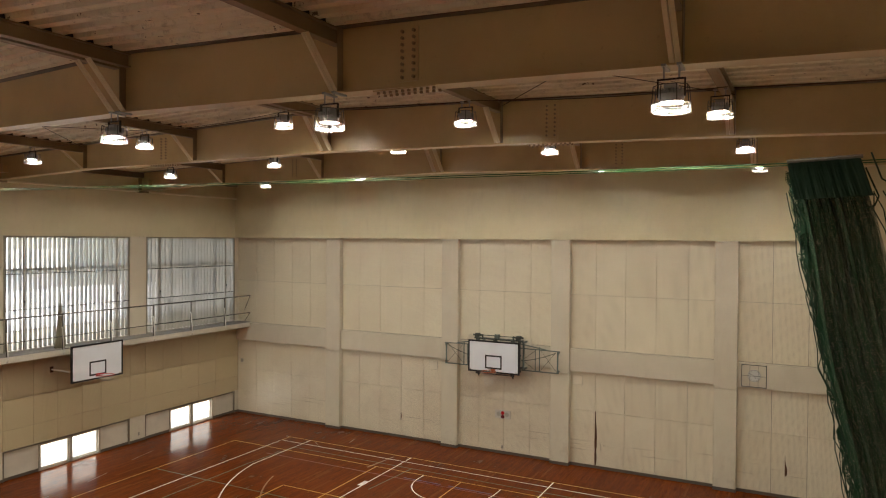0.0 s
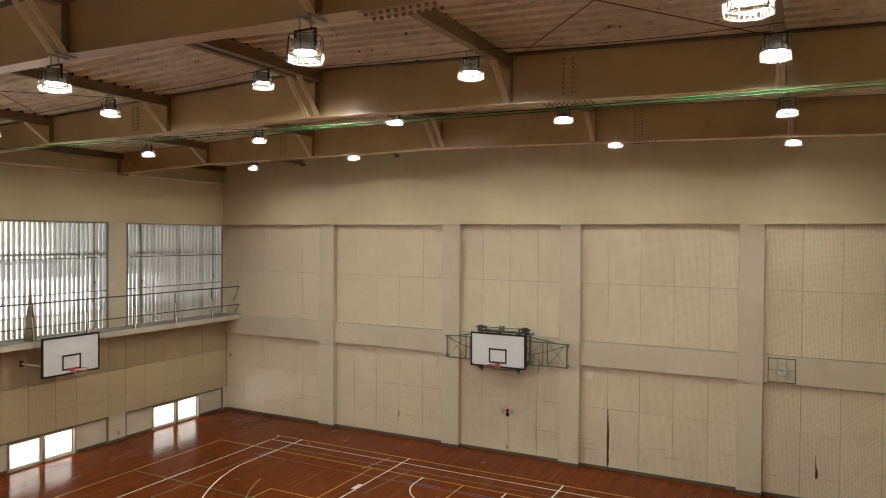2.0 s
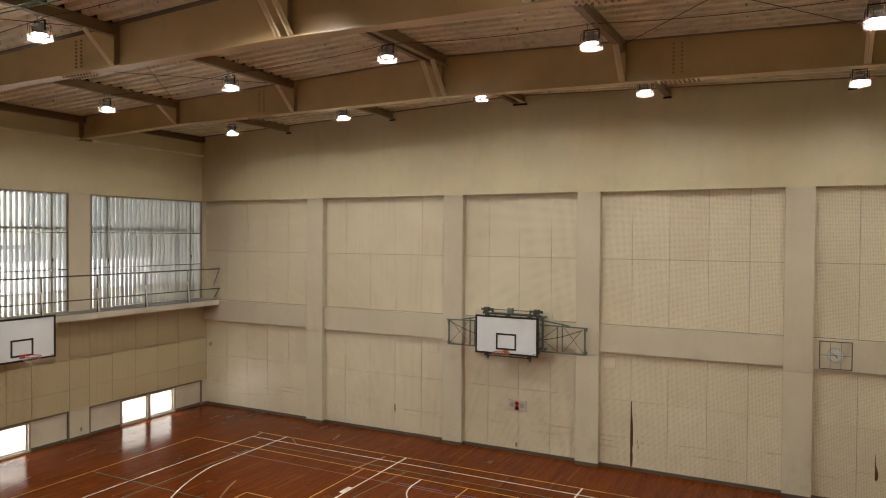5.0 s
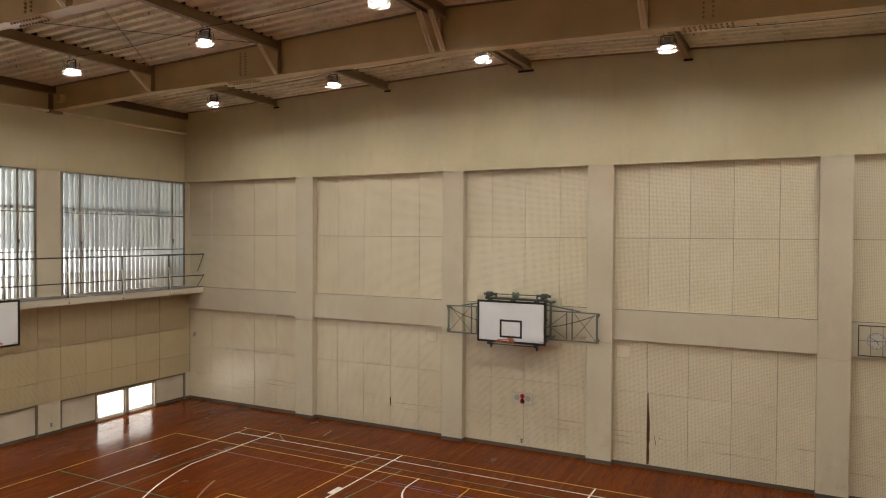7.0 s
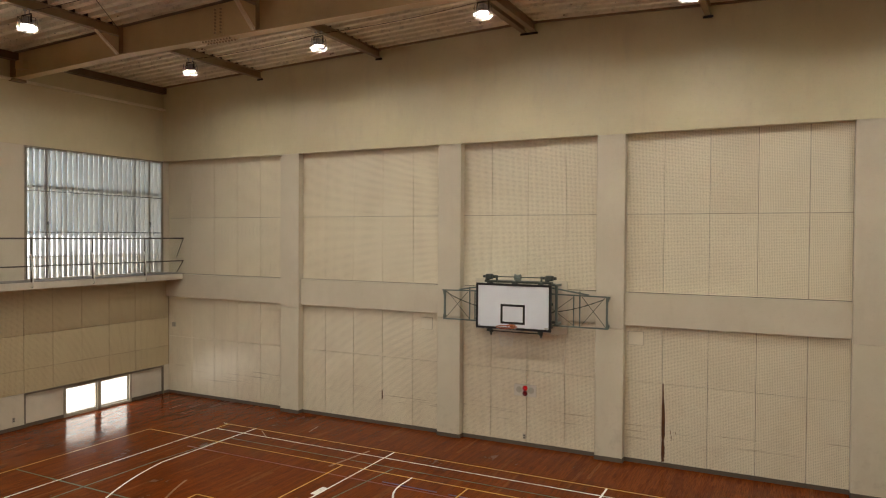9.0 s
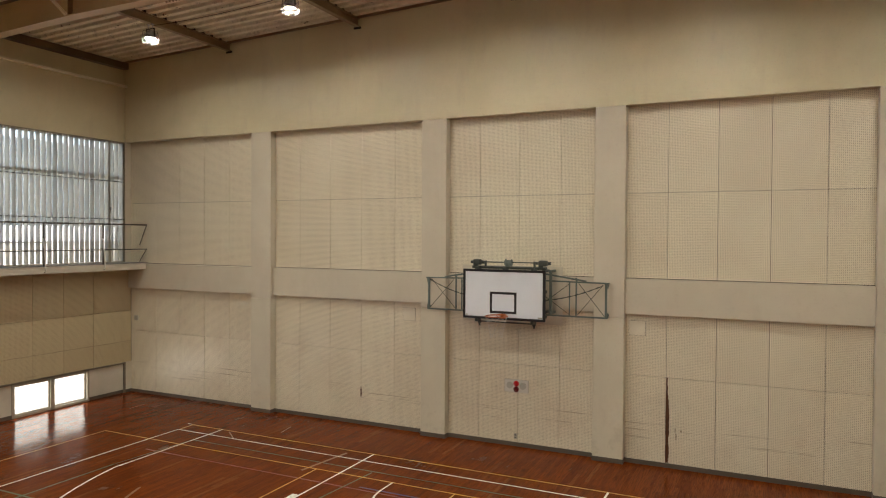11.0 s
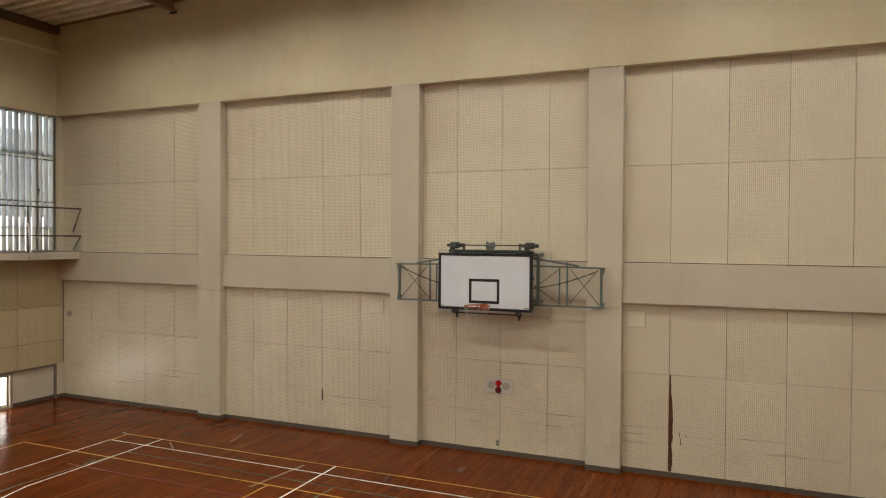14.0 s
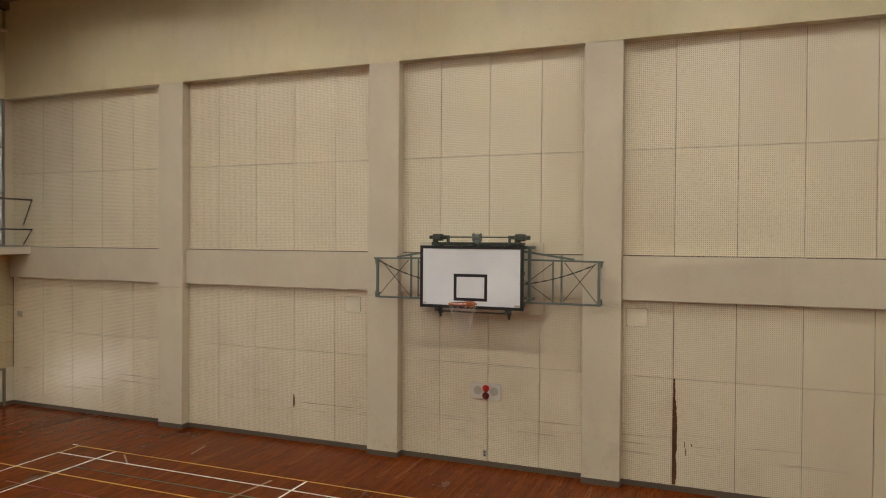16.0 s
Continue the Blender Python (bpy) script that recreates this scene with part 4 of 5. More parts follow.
# lattice wings either side, standing just off the pilasters
WY = -0.56
for s, x_out, x_in in ((-1, -1.935, -0.55), (1, 2.05, 0.55)):
    zt, zb = 3.655, 2.955
    bm = bmesh.new()
    bar(bm, (x_out, WY, zb), (x_out, WY, zt), 0.042, 0.042, (0, 1, 0))
    bar(bm, (x_out - 0.03 * s + 0.10 * s, WY, zt), (x_in, WY, zt + 0.02), 0.030, 0.030)
    bar(bm, (x_out + 0.03 * s, WY, zb), (x_in, WY, zb), 0.034, 0.034)
    mid = x_out - (0.61 if s > 0 else 0.67) * s
    bar(bm, (mid, WY, zb), (mid, WY, zt), 0.028, 0.028, (0, 1, 0))
    bar(bm, (mid - 0.14 * s, WY, zb), (mid - 0.14 * s, WY, zt), 0.024, 0.024, (0, 1, 0))
    bar(bm, (x_out - 0.40 * s, WY - 0.01, zt + 0.03), (x_in - 0.08 * s, WY - 0.01, 3.86), 0.034, 0.034)
    bar(bm, (mid, WY, zt + 0.01), (mid, WY, zt + 0.10), 0.03, 0.03, (0, 1, 0))
    wing = part("wing", bm, GREEN_STEEL, goal, "grey-green steel lattice wing")
    bm = bmesh.new()
    tube(bm, (x_out - 0.03 * s, WY, zb + 0.03), (mid + 0.05 * s, WY, zt - 0.02), 0.0065, 6)
    tube(bm, (x_out - 0.06 * s, WY + 0.02, zt - 0.03), (mid + 0.02 * s, WY + 0.02, zb + 0.03), 0.0065, 6)
    tube(bm, (mid - 0.14 * s, WY, zb + 0.03), (x_in, WY, zt - 0.15), 0.0065, 6)
    tube(bm, (mid - 0.14 * s, WY, zt - 0.03), (x_in, WY, zb + 0.10), 0.0065, 6)
    part("cross_tie", bm, DARK_STEEL, wing, "thin crossed tie rods")
    bm = bmesh.new()
    p, q = Vector((x_out - 0.06 * s, WY - 0.03, zt - 0.05)), Vector((x_in, WY - 0.03, zt - 0.42))
    n = 20
    pts = [p.lerp(q, i / n) - Vector((0, 0, 0.07 * (1 - (2 * i / n - 1) ** 2))) for i in range(n + 1)]
    for i, (a, b) in enumerate(zip(pts, pts[1:])):
        tube(bm, a, b, 0.013 if i % 2 else 0.008, 5)
    part("chain", bm, DARK_STEEL, wing, "dark sagging chain")
    for z in (zb + 0.05, zt - 0.05):
        bm = bmesh.new()
        tube(bm, (x_out + 0.035 * s, WY, z - 0.05), (x_out + 0.035 * s, WY, z + 0.05), 0.013, 8)
        bar(bm, (x_out + 0.02 * s, WY, z), (x_out + 0.02 * s, PILASTER + 0.004, z), 0.035, 0.035)
        part("hinge", bm, GREEN_STEEL, wing, "wall hinge of the wing")
# frame behind the board
bm = bmesh.new()
for x in (-0.62, 0.0, 0.62):
    box(bm, x - 0.03, FACE + 0.029, 2.78 if abs(x) == 0.62 else 2.95, x + 0.03, -0.74, 3.95)
for z in (2.93, 3.45, 3.93):
    box(bm, -0.80, -0.742, z - 0.03, 0.86, -0.69, z + 0.03)
box(bm, -0.62, -0.85, 3.925, 0.86, -0.70, 3.955)
part("back_frame", bm, DARK_STEEL, goal, "dark green frame behind the board")
for x in (0.78, 0.92, -0.86, 0.5):
    bm = bmesh.new()
    z0, z1 = (2.98, 3.90) if x > 0.6 else (3.06, 3.66)
    back = -0.333
    box(bm, x - 0.025, -0.70, z0, x + 0.025, back, z0 + 0.05)
    box(bm, x - 0.025, -0.70, z1 - 0.05, x + 0.025, back, z1)
    box(bm, x - 0.025, -0.66, z0 + 0.05, x + 0.025, -0.61, z1 - 0.05)
    part("wall_arm", bm, GREEN_STEEL if x == 0.92 else DARK_STEEL, goal, "grey-green arm fixed to the wall")
# winding gear on top
bm = bmesh.new()
tube(bm, (-0.62, -0.78, 4.045), (0.72, -0.78, 4.045), 0.012, 8)
part("shaft", bm, DARK_STEEL, goal, "thin steel shaft of the winding gear")
for x, w in ((-0.66, 0.085), (0.80, 0.09)):
    bm = bmesh.new()
    box(bm, x - w, -0.86, 3.98, x + w, -0.70, 4.10, 0.025)
    tube(bm, (x - 0.05, -0.78, 3.95), (x - 0.05, -0.78, 4.0), 0.05, 10)
    tube(bm, (x + (w + 0.02), -0.78, 4.04), (x + (w + 0.07), -0.78, 4.04), 0.035, 10)
    tube(bm, (x - (w + 0.07), -0.78, 4.04), (x - (w + 0.02), -0.78, 4.04), 0.03, 10)
    box(bm, x + (0.17 if x < 0 else -0.20), -0.81, 3.95, x + (0.20 if x < 0 else -0.17), -0.75, 4.075)
    part("gearbox", bm, DARK_STEEL, goal, "dark green winding gearbox")
bm = bmesh.new()
tube(bm, (-0.01, -0.78, 4.04), (0.10, -0.78, 4.04), 0.055, 12)
tube(bm, (-0.025, -0.78, 4.04), (-0.01, -0.78, 4.04), 0.075, 12)
tube(bm, (0.10, -0.78, 4.04), (0.115, -0.78, 4.04), 0.075, 12)
box(bm, 0.0, -0.82, 3.95, 0.09, -0.74, 3.99)
part("drum", bm, GREEN_STEEL, goal, "cable drum")
# rail below the board
bm = bmesh.new()
tube(bm, (-0.60, -0.80, 2.775), (0.62, -0.80, 2.775), 0.014, 8)
for x in (-0.60, 0.62):
    tube(bm, (x, -0.80, 2.86), (x, -0.80, 2.68), 0.022, 8)
    tube(bm, (x, -0.80, 2.80), (x, -0.80, 2.74), 0.042, 8)
part("lower_rail", bm, DARK_STEEL, goal, "dark adjusting rod under the board")

side = thing("basketball_goal", (0, -7.53, 0), "fixed side basketball goal with white board on the window wall", "basketball goal", "basketball goals")
side.rotation_euler = (0, 0, radians(90))
# local x runs along the wall, local -y into the hall
FACE2 = -1.50
board_parts(side, 1.80, 2.757, 3.89, FACE2)
rim_parts(side, FACE2, 2.93, RIM_RED, net_drop=0.16)
bm = bmesh.new()
for x in (-0.78, 0.30):
    tube(bm, (x, FACE2 + 0.06, 2.85), (x, FACE2 + 0.06, 3.86), 0.024, 8)
    tube(bm, (x, FACE2 + 0.06, 3.83), (x, -GX + 0.04, 3.83), 0.022, 8)
    tube(bm, (x, FACE2 + 0.06, 3.08), (x, -WX, 3.08), 0.024, 8)
tube(bm, (-0.78, FACE2 + 0.06, 3.45), (0.30, FACE2 + 0.06, 3.45), 0.02, 8)
part("arm", bm, PALE_PIPE, side, "pale steel pipe arms")
for x in (-0.78, 0.30):
    bm = bmesh.new()
    box(bm, x - 0.05, -WX - 0.03, 2.99, x + 0.05, -WX + 0.005, 3.17, 0.004)
    part("wall_plate", bm, CRACK, side, "rusty brown wall plate")

# ---------------------------------------------------------------- small things on the long wall
clock = thing("wall_clock", (19.965, -0.336, 3.405), "round grey wall clock behind a wire guard on the band", "clock")
bm = bmesh.new()
tube(bm, (0, 0.0, 0), (0, -0.06, 0), 0.170, 28)
part("case", bm, HOUSING, clock, "grey round clock case")
bm = bmesh.new()
tube(bm, (0, -0.06, 0), (0, -0.063, 0), 0.158, 28)
face = part("dial", bm, CLOCK_FACE, clock, "pale clock dial")
for i in range(12):
    a = radians(30 * i)
    bm = bmesh.new()
    bar(bm, (0.13 * math.sin(a), -0.0645, 0.13 * math.cos(a)), (0.152 * math.sin(a), -0.0645, 0.152 * math.cos(a)), 0.008, 0.002, (0, 1, 0))
    part("hour_mark", bm, BLACK, face)
for nm, a, l, w in (("hour_arm", 150, 0.08, 0.014), ("minute_arm", 298, 0.125, 0.009)):
    bm = bmesh.new()
    a = radians(a)
    bar(bm, (-0.015 * math.sin(a), -0.0665, -0.015 * math.cos(a)), (l * math.sin(a), -0.0665, l * math.cos(a)), w, 0.002, (0, 1, 0))
    part(nm, bm, BLACK, face, "dark clock pointer")
bm = bmesh.new()
for x in (-0.32, -0.107, 0.107, 0.32):
    r = 0.012 if abs(x) > 0.3 else 0.005
    tube(bm, (x, -0.10, -0.31), (x, -0.10, 0.31), r, 6)
for z in (-0.31, 0.0, 0.31):
    r = 0.012 if z else 0.005
    tube(bm, (-0.32, -0.10, z), (0.32, -0.10, z), r, 6)
for x in (-0.32, 0.32):
    for z in (-0.31, 0.31):
        tube(bm, (x, 0.0, z), (x, -0.10, z), 0.010, 6)
part("guard", bm, DARK_STEEL, clock, "square wire guard")

alarm = thing("fire_alarm_panel", (12.24, PANEL, 1.325), "pale fire alarm plate with red lamp on the boards", "fire alarm")
bm = bmesh.new()
box(bm, -0.275, -0.025, -0.14, 0.275, 0.0, 0.14, 0.006)
part("plate", bm, SIGN_WHITE, alarm)
for x in (-0.15, 0.15):
    bm = bmesh.new()
    tube(bm, (x, -0.025, 0.01), (x, -0.032, 0.01), 0.075, 18)
    part("bell_grille", bm, PLATE, alarm, "pale round sounder grille")
for z, m, nm in ((0.055, RED, "red_lamp"), (-0.07, DARK_RED, "push_button")):
    bm = bmesh.new()
    tube(bm, (0, -0.025, z), (0, -0.042, z), 0.062, 18)
    tube(bm, (0, -0.042, z), (0, -0.07, z), 0.05, 18, 0.022)
    part(nm, bm, m, alarm, "round red fitting", smooth=False)

for x, z0, w, label in ((9.57, 2.755, 0.16, "square pale cover board set in the wall"), (14.80, 2.755, 0.16, "square pale cover board set in the wall")):
    bm = bmesh.new()
    box(bm, x - w, PANEL - 0.012, z0 - 0.145, x + w, PANEL - 0.0005, z0 + 0.145, 0.003)
    cover = tagged(link_mesh("cover_board", bm, COVER), label, "panel", "cover boards")
    bm = bmesh.new()
    box(bm, x - w - 0.004, PANEL - 0.004, z0 - 0.149, x + w + 0.004, PANEL + 0.002, z0 + 0.149)
    part("seam", bm, BATTEN, cover, "dark open seam round the cover")


def socket(x, y, z, turn):
    s = thing("wall_socket", (x, y, z), "small grey wall socket plate near the floor", "socket", "wall sockets")
    s.rotation_euler = (0, 0, radians(turn))
    bm = bmesh.new()
    box(bm, -0.036, -0.012, -0.06, 0.036, 0.0, 0.06, 0.004)
    part("plate", bm, PLATE, s)
    for z in (-0.027, 0.027):
        bm = bmesh.new()
        box(bm, -0.016, -0.015, z - 0.014, 0.016, -0.012, z + 0.014)
        part("insert", bm, BLACK, s, "dark socket insert")


socket(12.22, PANEL, 0.22, 0)
socket(WX, -5.10, 0.27, 90)
bm = bmesh.new()
box(bm, 0.55, PANEL - 0.045, 2.10, 0.67, PANEL, 2.24, 0.006)
tagged(link_mesh("junction_box", bm, PLATE), "small beige junction box on the boards", "box")


def torn(name, x, z0, z1, widths, seed, label):
    """A splintered gap in the board face that shows the brown core."""
    rng = random.Random(seed)
    bm = bmesh.new()
    n = 46
    left, right = [], []
    for i in range(n + 1):
        t = i / n
        w = np.interp(t, [p for p, q in widths], [q for p, q in widths])
        z = z0 + (z1 - z0) * t
        left.append((x - w * 0.25 + rng.uniform(-0.0015, 0.0015), z))
        right.append((x + w * 0.75 + rng.uniform(-0.005, 0.005), z))
    y0, y1 = PANEL - 0.004, PANEL + 0.01
    for i in range(n):
        quad = [left[i], right[i], right[i + 1], left[i + 1]]
        bm.faces.new([bm.verts.new((u, y0, v)) for u, v in quad])
    bmesh.ops.remove_doubles(bm, verts=bm.verts, dist=0.0005)
    bm.normal_update()
    bmesh.ops.solidify(bm, geom=bm.faces[:], thickness=0.012)
    tagged(link_mesh(name, bm, CRACK), label, "damage", "torn boards")


torn("torn_strip", 15.385, 0.10, 1.80, [(0, 0.05), (0.12, 0.075), (0.3, 0.05), (0.34, 0.075), (0.62, 0.07), (0.75, 0.05), (0.86, 0.03), (1, 0.025)], 3, "long torn strip of bare brown board at a joint")
torn("torn_strip", 8.245, 0.66, 0.92, [(0, 0.01), (0.2, 0.035), (0.7, 0.035), (1, 0.008)], 5, "short torn gash of bare brown board at a joint")
torn("torn_strip", 20.79, 0.62, 0.94, [(0, 0.01), (0.15, 0.06), (0.6, 0.07), (1, 0.03)], 8, "splintered hole of bare brown board")
for x, z0, z1 in ((15.55, 0.72, 0.80), (15.57, 0.58, 0.70), (15.66, 0.74, 0.78)):
    torn("torn_strip", x, z0, z1, [(0, 0.008), (0.5, 0.014), (1, 0.006)], 12, "tiny torn nick of bare brown board beside a joint")
torn("torn_strip", 20.78, 0.92, 1.24, [(0, 0.03), (0.5, 0.012), (1, 0.004)], 9, "thin upright splinter mark in the board")

# ---------------------------------------------------------------- dividing net, drawn aside
net = thing("dividing_net", (21.2, -14.73, -0.185), "gathered green dividing net drawn aside on its wire", "net")
bm = bmesh.new()
uvl = bm.loops.layers.uv.new("UVMap")
rag = random.Random(4)


def net_point(u, v, layer):
    z = 8.05 - 7.865 * v
    lean = 0.185 * (8.05 - z)
    width = 0.56 + 0.52 * v
    x = 20.9 - 21.2 + lean + u * width
    y = 0.07 * math.sin(u * 41 + layer * 2.1 + 0.8 * math.sin(v * 3)) + 0.03 * math.sin(u * 93 + layer) + 0.10 * layer
    fray = 0.05 * rag.uniform(-1, 1) * max(0.0, 1 - 12 * u)
    return Vector((x + 0.02 * math.sin(v * 23 + layer) + fray, y + 0.02 * rag.uniform(-1, 1), z))
for layer in range(3):
    nu, nv = 60, 90
    grid = [[bm.verts.new(net_point(i / nu, j / nv, layer)) for i in range(nu + 1)] for j in range(nv + 1)]
    for j in range(nv):
        for i in range(nu):
            f = bm.faces.new((grid[j][i], grid[j][i + 1], grid[j + 1][i + 1], grid[j + 1][i]))
            for loop, (a, b) in zip(f.loops, ((i, j), (i + 1, j), (i + 1, j + 1), (i, j + 1))):
                loop[uvl].uv = (a / nu * 130, b / nv * 420)
part("mesh", bm, NET, net, "gathered green mesh")
bm = bmesh.new()
nu = 50
rows = []
for j, z in enumerate((8.12, 7.95, 7.78)):
    rows.append([bm.verts.new((20.9 - 21.2 + 0.185 * (8.05 - z) + (0.57 + 0.02 * j) * i / nu, -0.13 + 0.003 * math.sin(i * 0.9 + j * 0.4) + rag.uniform(-0.004, 0.004), z + 0.025 * (i / nu))) for i in range(nu + 1)])
for a, b in zip(rows, rows[1:]):
    for i in range(nu):
        bm.faces.new((a[i], a[i + 1], b[i + 1], b[i]))
bmesh.ops.solidify(bm, geom=bm.faces[:], thickness=0.015)
part("top_band", bm, NET_DARK, net, "dark doubled band at the top of the net")
bm = bmesh.new()
sweep(bm, [(-0.30 + 0.185 * -0.07 + 0.59 * i / 20, -0.13, 8.125 + 0.025 * i / 20 + rag.uniform(-0.004, 0.004)) for i in range(21)], 0.018)
part("head_rope", bm, NET_ROPE, net, "grey rope along the head of the net")
for k in range(11):                                  # loose strands at both edges of the gathered net
    outer = k > 3
    pts = []
    for j in range(40):
        v = j / 39
        z = 7.85 - (6.9 - 0.35 * (k % 3)) * v
        edge = (0.56 + 0.52 * v + 0.05 * (k - 3)) if outer else -0.015 * k
        pts.append((-0.30 + 0.185 * (8.05 - z) + edge + rag.uniform(-0.035, 0.035), 0.05 * (k % 3) - 0.05, z))
    bm = bmesh.new()
    sweep(bm, pts, 0.0045, 4)
    part("loose_strand", bm, NET_DARK, net)
bm = bmesh.new()
for loop_pts in ([(21.54, 8.18), (21.62, 7.95), (21.75, 7.86), (21.95, 7.92), (22.3, 8.1)], [(21.5, 8.05), (21.60, 7.80), (21.57, 7.72), (21.5, 7.70)]):
    for p, q in zip(loop_pts, loop_pts[1:]):
        tube(bm, (p[0] - 21.2, -0.1, p[1]), (q[0] - 21.2, -0.1, q[1]), 0.007, 6)
part("draw_cord", bm, NET_DARK, net, "dark slack draw cord")
for dz, dy, m, r in ((0.0, 0.0, NET_CORD, 0.0055), (-0.018, 0.03, NET_CORD, 0.005)):
    bm = bmesh.new()
    p, q = Vector((WX, -14.73 + dy, 8.20 + dz)), Vector((EX, -14.73 + dy, 7.945 + dz))
    n = 12
    pts = [p.lerp(q, i / n) - Vector((0, 0, 0.09 * (1 - (2 * i / n - 1) ** 2))) for i in range(n + 1)]
    sweep(bm, pts, r)
    tagged(link_mesh("net_line", bm, m), "taut green line across the hall that carries the net", "rope", "net lines")

# ---------------------------------------------------------------- court lines, laid on the floor
TOP = 0.0025


def court_line(name, material, label, bits):
    """bits: straight strips (x0, y0, x1, y1, width) or arcs ('arc', cx, cy, radius, a0, a1, width)."""
    bm = bmesh.new()
    for b in bits:
        if b[0] == "arc":
            _, cx, cy, rad, a0, a1, w = b
            n = max(8, int(abs(a1 - a0) / 3))
            pts = [(math.cos(radians(a0 + (a1 - a0) * i / n)), math.sin(radians(a0 + (a1 - a0) * i / n))) for i in range(n + 1)]
            for (c0, s0), (c1, s1) in zip(pts, pts[1:]):
                q = [(cx + (rad - w / 2) * c0, cy + (rad - w / 2) * s0), (cx + (rad + w / 2) * c0, cy + (rad + w / 2) * s0),
                     (cx + (rad + w / 2) * c1, cy + (rad + w / 2) * s1), (cx + (rad - w / 2) * c1, cy + (rad - w / 2) * s1)]
                bm.faces.new([bm.verts.new((u, v, 0)) for u, v in q])
        else:
            x0, y0, x1, y1, w = b
            d = Vector((x1 - x0, y1 - y0)).normalized() * (w / 2)
            q = [(x0 - d.y, y0 + d.x), (x1 - d.y, y1 + d.x), (x1 + d.y, y1 - d.x), (x0 + d.y, y0 - d.x)]
            bm.faces.new([bm.verts.new((u, v, 0)) for u, v in q])
    ob = setting(name, bm, material, label, "court line")
    ob.location.z = TOP + court_line.level
    court_line.level += 0.0008
    return ob


court_line.level = 0.0
court_line("court_line_red", RED_LINE, "dark red worn court line", [(5.2, -3.97, 22.0, -3.97, 0.04)])
court_line("court_line_green", GREEN_LINE, "dark green worn court lines", [(3.3, -6.82, 9.4, -6.82, 0.04), (5.44, -5.0, 5.44, -16, 0.04), (5.6, -3.03, 22, -3.06, 0.035), (10.3, -3.1, 10.1, -5.2, 0.035), (5.6, -3.03, 5.44, -5.0, 0.03)])
court_line("court_line_blue", BLUE_LINE, "dark blue worn court line", [(10.5, -3.86, 11.75, -3.86, 0.045), (12.0, -3.86, 13.4, -3.86, 0.045)])
court_line("court_line_tape", TAPE, "faded tape marks on the floor", [(5.9, -2.2, 6.4, -2.6, 0.03), (9.2, -2.3, 9.0, -3.6, 0.06), ("arc", 12.2, -3.7, 5.6, 200, 232, 0.05), (1.7, -5.6, 1.9, -6.6, 0.03), (2.3, -7.8, 2.5, -8.6, 0.03), (2.0, -1.2, 2.05, -1.7, 0.025), (6.9, -1.2, 7.0, -1.7, 0.03)])
court_line("court_line_yellow", YELLOW_LINE, "yellow court lines", [
    (4.66, -2.12, 24.0, -2.12, 0.036), (4.68, -2.12, 4.70, -2.55, 0.036),
    (3.24, -3.40, 21.2, -3.40, 0.036), (3.25, -3.40, 3.25, -16.0, 0.036),
    (9.22, -3.40, 9.24, -9.0, 0.036), (7.72, -6.08, 16.6, -6.08, 0.036), (7.72, -6.08, 7.72, -14.0, 0.036), (12.2, -3.4, 12.2, -12.0, 0.036)])
court_line("court_line_white", WHITE_LINE, "white basketball court lines", [
    (4.70, -2.57, 21.0, -2.57, 0.036), (4.68, -2.57, 4.64, -18.0, 0.036),
    (5.62, -2.10, 5.62, -5.10, 0.04), ("arc", 12.2, -3.70, 6.72, 192.0, 348.0, 0.04), (18.78, -2.10, 18.78, -5.10, 0.04),
    (9.76, -2.12, 9.76, -7.92, 0.04), (14.64, -2.12, 14.64, -7.92, 0.04), (9.76, -7.92, 14.64, -7.92, 0.04),
    ("arc", 12.2, -3.80, 1.27, 180, 360, 0.038), (10.93, -3.38, 10.93, -3.80, 0.038), (13.47, -3.38, 13.47, -3.80, 0.038),
    ("arc", 12.2, -7.92, 1.8, 180, 360, 0.038), (9.68, -4.66, 9.68, -5.06, 0.13), (14.72, -4.66, 14.72, -5.06, 0.13), (4.5, -2.10, 4.62, -2.10, 0.03)])

# ---------------------------------------------------------------- boards of the walls
def boards(parent, spans, levels, axis, face, material, name="wall_board"):
    """Boards with open joints, one object each; alike sizes share a mesh."""
    shared = {}
    for a, b in spans:
        for z0, z1 in levels:
            w, h = round(b - a - 0.007, 3), round(z1 - z0 - 0.007, 3)
            if (w, h) not in shared:
                bm = bmesh.new()
                if axis == "x":
                    box(bm, -w / 2, 0.0, -h / 2, w / 2, 0.035, h / 2, 0.0025)
                else:
                    box(bm, -0.035, -w / 2, -h / 2, 0.0, w / 2, h / 2, 0.0025)
                ob = part(name, bm, material, parent)
                shared[(w, h)] = ob.data
            else:
                ob = new(name, shared[(w, h)])
                ob.parent = parent
            c = (a + b) / 2
            zc = (z0 + z1) / 2
            ob.location = (c, face + random.uniform(-0.0012, 0.0012), zc) if axis == "x" else (face + random.uniform(-0.0012, 0.0012), c, zc)


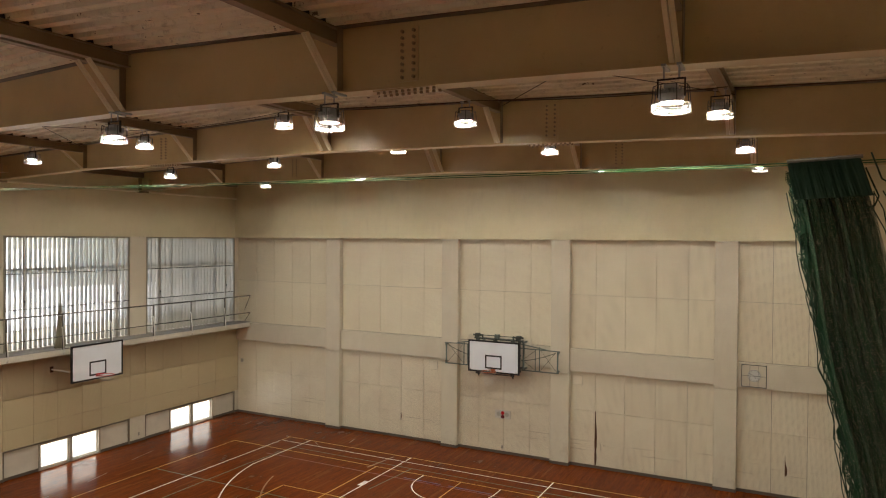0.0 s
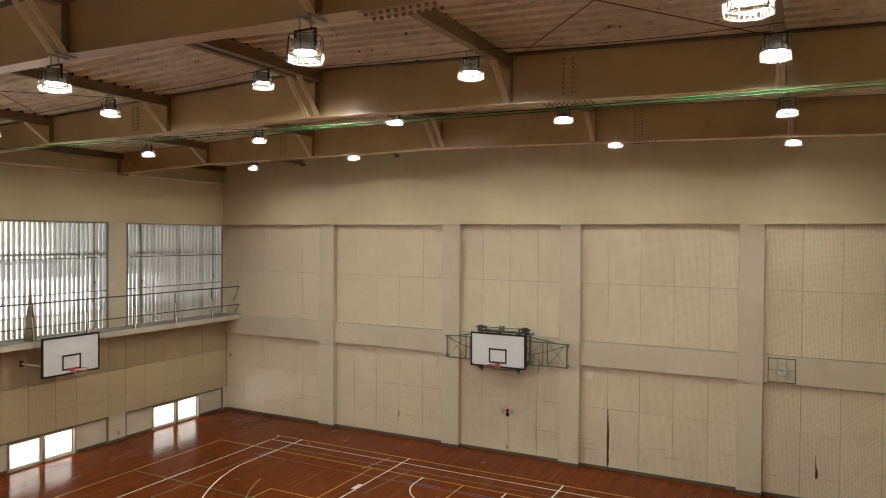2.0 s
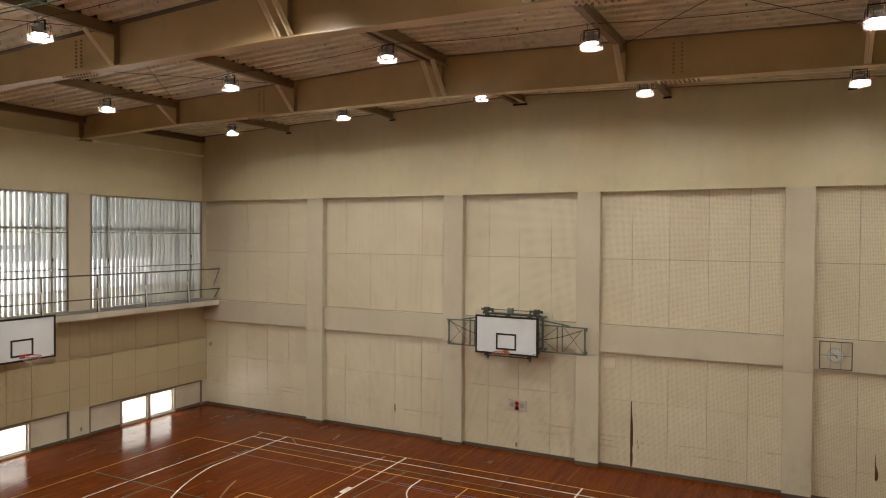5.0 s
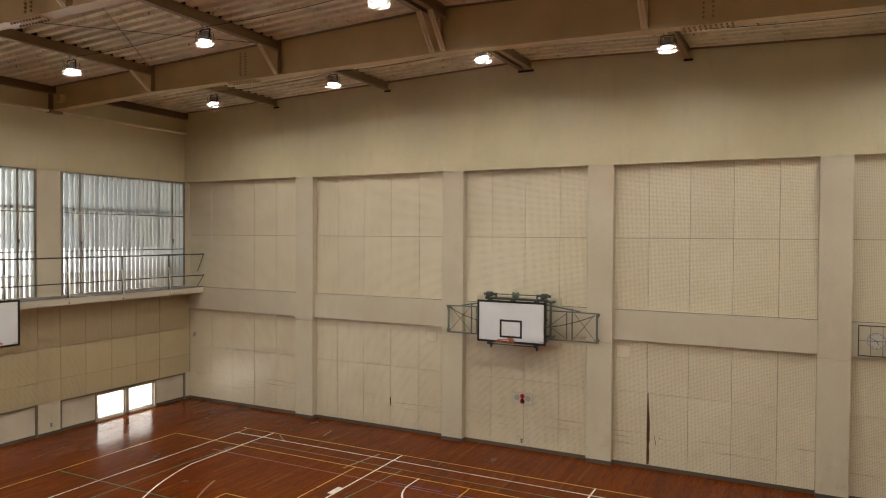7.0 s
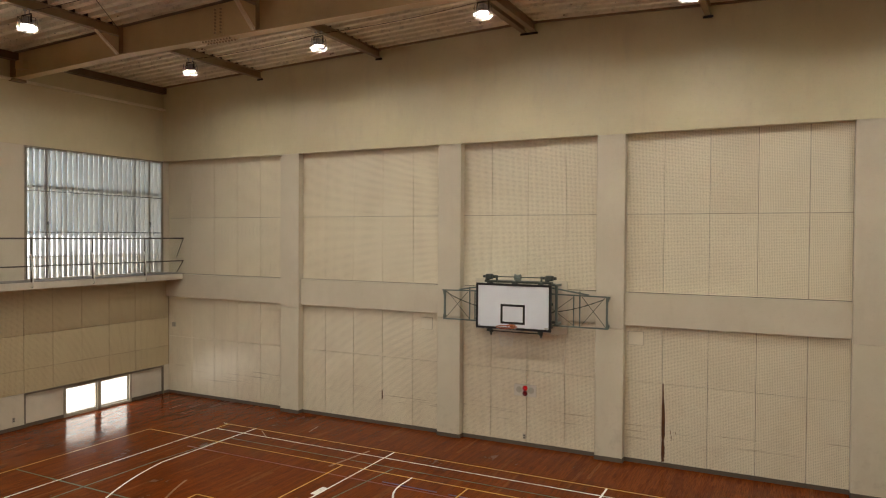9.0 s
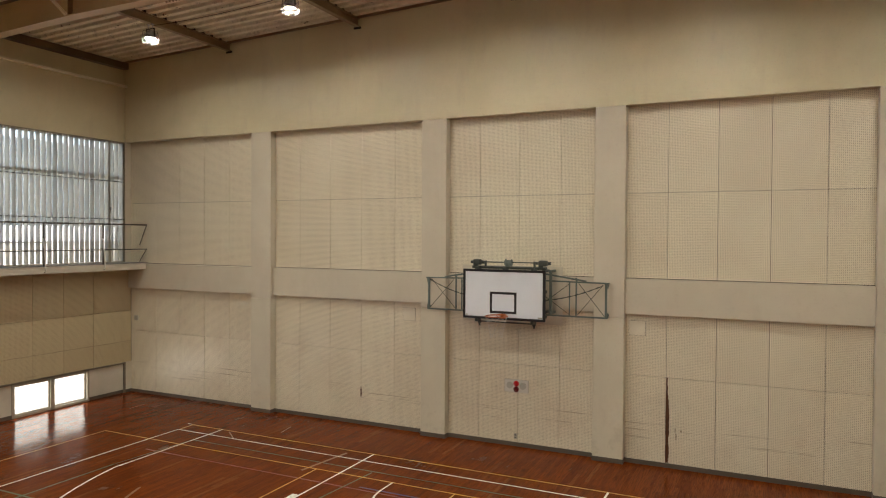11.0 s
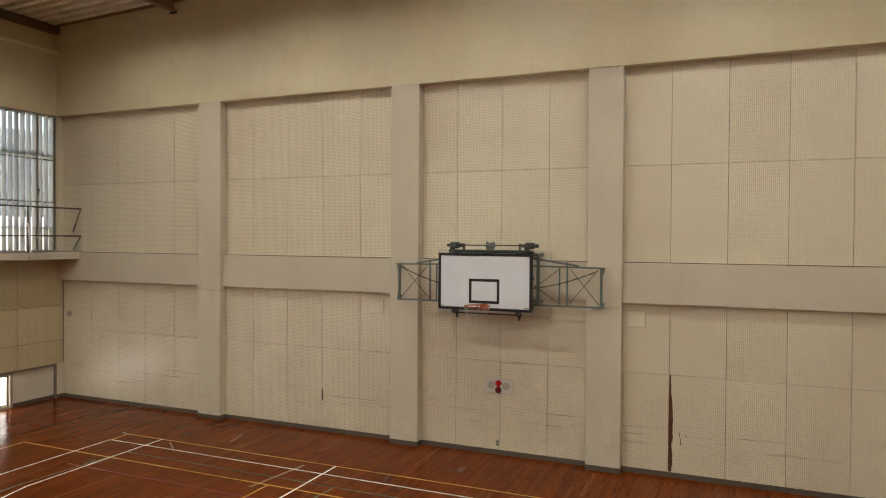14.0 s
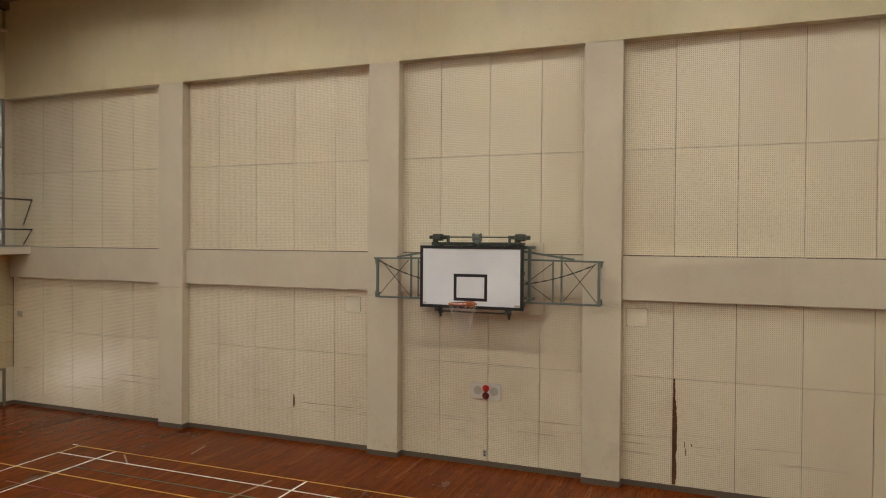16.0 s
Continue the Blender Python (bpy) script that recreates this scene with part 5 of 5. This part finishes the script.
for a, b, cuts in BAYS:
    ends = [a] + cuts + [b]
    boards(wall_north, list(zip(ends, ends[1:])), [(0.085, 1.80), (1.80, 3.04), (3.764, 5.485), (5.485, 7.243)], "x", PANEL, PANEL_X)
west = [-0.235, -1.48, -2.36, -3.21, -4.05, -4.83, -5.46, -6.58, -7.27, -8.10, -8.88, -9.80, -10.44, -11.3, -12.2, -13.1, -14.0, -14.77]
while west[-1] > BACK + 1:
    west.append(west[-1] - 0.91)
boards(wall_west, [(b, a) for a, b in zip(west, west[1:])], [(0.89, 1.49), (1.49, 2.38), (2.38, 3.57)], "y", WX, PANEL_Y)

# ---------------------------------------------------------------- floor strips
rng = random.Random(11)
W, L = 0.0758, 1.2
me_cache = {}
verts, faces = [], []
near = 0
n_cols = int((EX - WX + 0.1) / W)
for i in range(n_cols):
    x0 = WX - 0.05 + i * W
    y = -0.2 + rng.uniform(0, L) - 0.0
    while y > -20.5:
        ya, yb = min(y, -0.2), max(y - L, -20.5)
        y -= L
        if ya - yb < 0.05:
            continue
        if 8.5 < x0 < 14.2 and ya < -0.3 and yb > -8.2 and abs(ya - yb - L) < 1e-6 and near < 290:
            near += 1
            if "full" not in me_cache:
                me = bpy.data.meshes.new("floor_strip")
                me.from_pydata([(0.0006, -L + 0.0008, -0.012), (W - 0.0006, -L + 0.0008, -0.012), (W - 0.0006, -0.0008, -0.012), (0.0006, -0.0008, -0.012),
                                (0.0006, -L + 0.0008, 0), (W - 0.0006, -L + 0.0008, 0), (W - 0.0006, -0.0008, 0), (0.0006, -0.0008, 0)], [],
                               [(4, 5, 6, 7), (0, 3, 2, 1), (0, 1, 5, 4), (1, 2, 6, 5), (2, 3, 7, 6), (3, 0, 4, 7)])
                me.materials.append(WOOD)
                me_cache["full"] = me
            ob = new("floor_strip", me_cache["full"])
            ob.parent = floor
            ob.location = (x0, ya, rng.uniform(-0.0003, 0.0003))
        else:
            k = len(verts)
            verts += [(x0 + 0.0006, yb + 0.0008, 0), (x0 + W - 0.0006, yb + 0.0008, 0), (x0 + W - 0.0006, ya - 0.0008, 0), (x0 + 0.0006, ya - 0.0008, 0)]
            faces.append((k, k + 1, k + 2, k + 3))
k = len(verts)
verts += [(WX - 0.05, BACK, 0), (EX, BACK, 0), (EX, -20.5, 0), (WX - 0.05, -20.5, 0)]
faces.append((k, k + 1, k + 2, k + 3))
me = bpy.data.meshes.new("floor_strips")
me.from_pydata(verts, [], faces)
me.materials.append(WOOD)
ob = new("floor_strips", me)
ob.parent = floor
tagged(ob, "narrow varnished hardwood floor strips", kind="stuff")
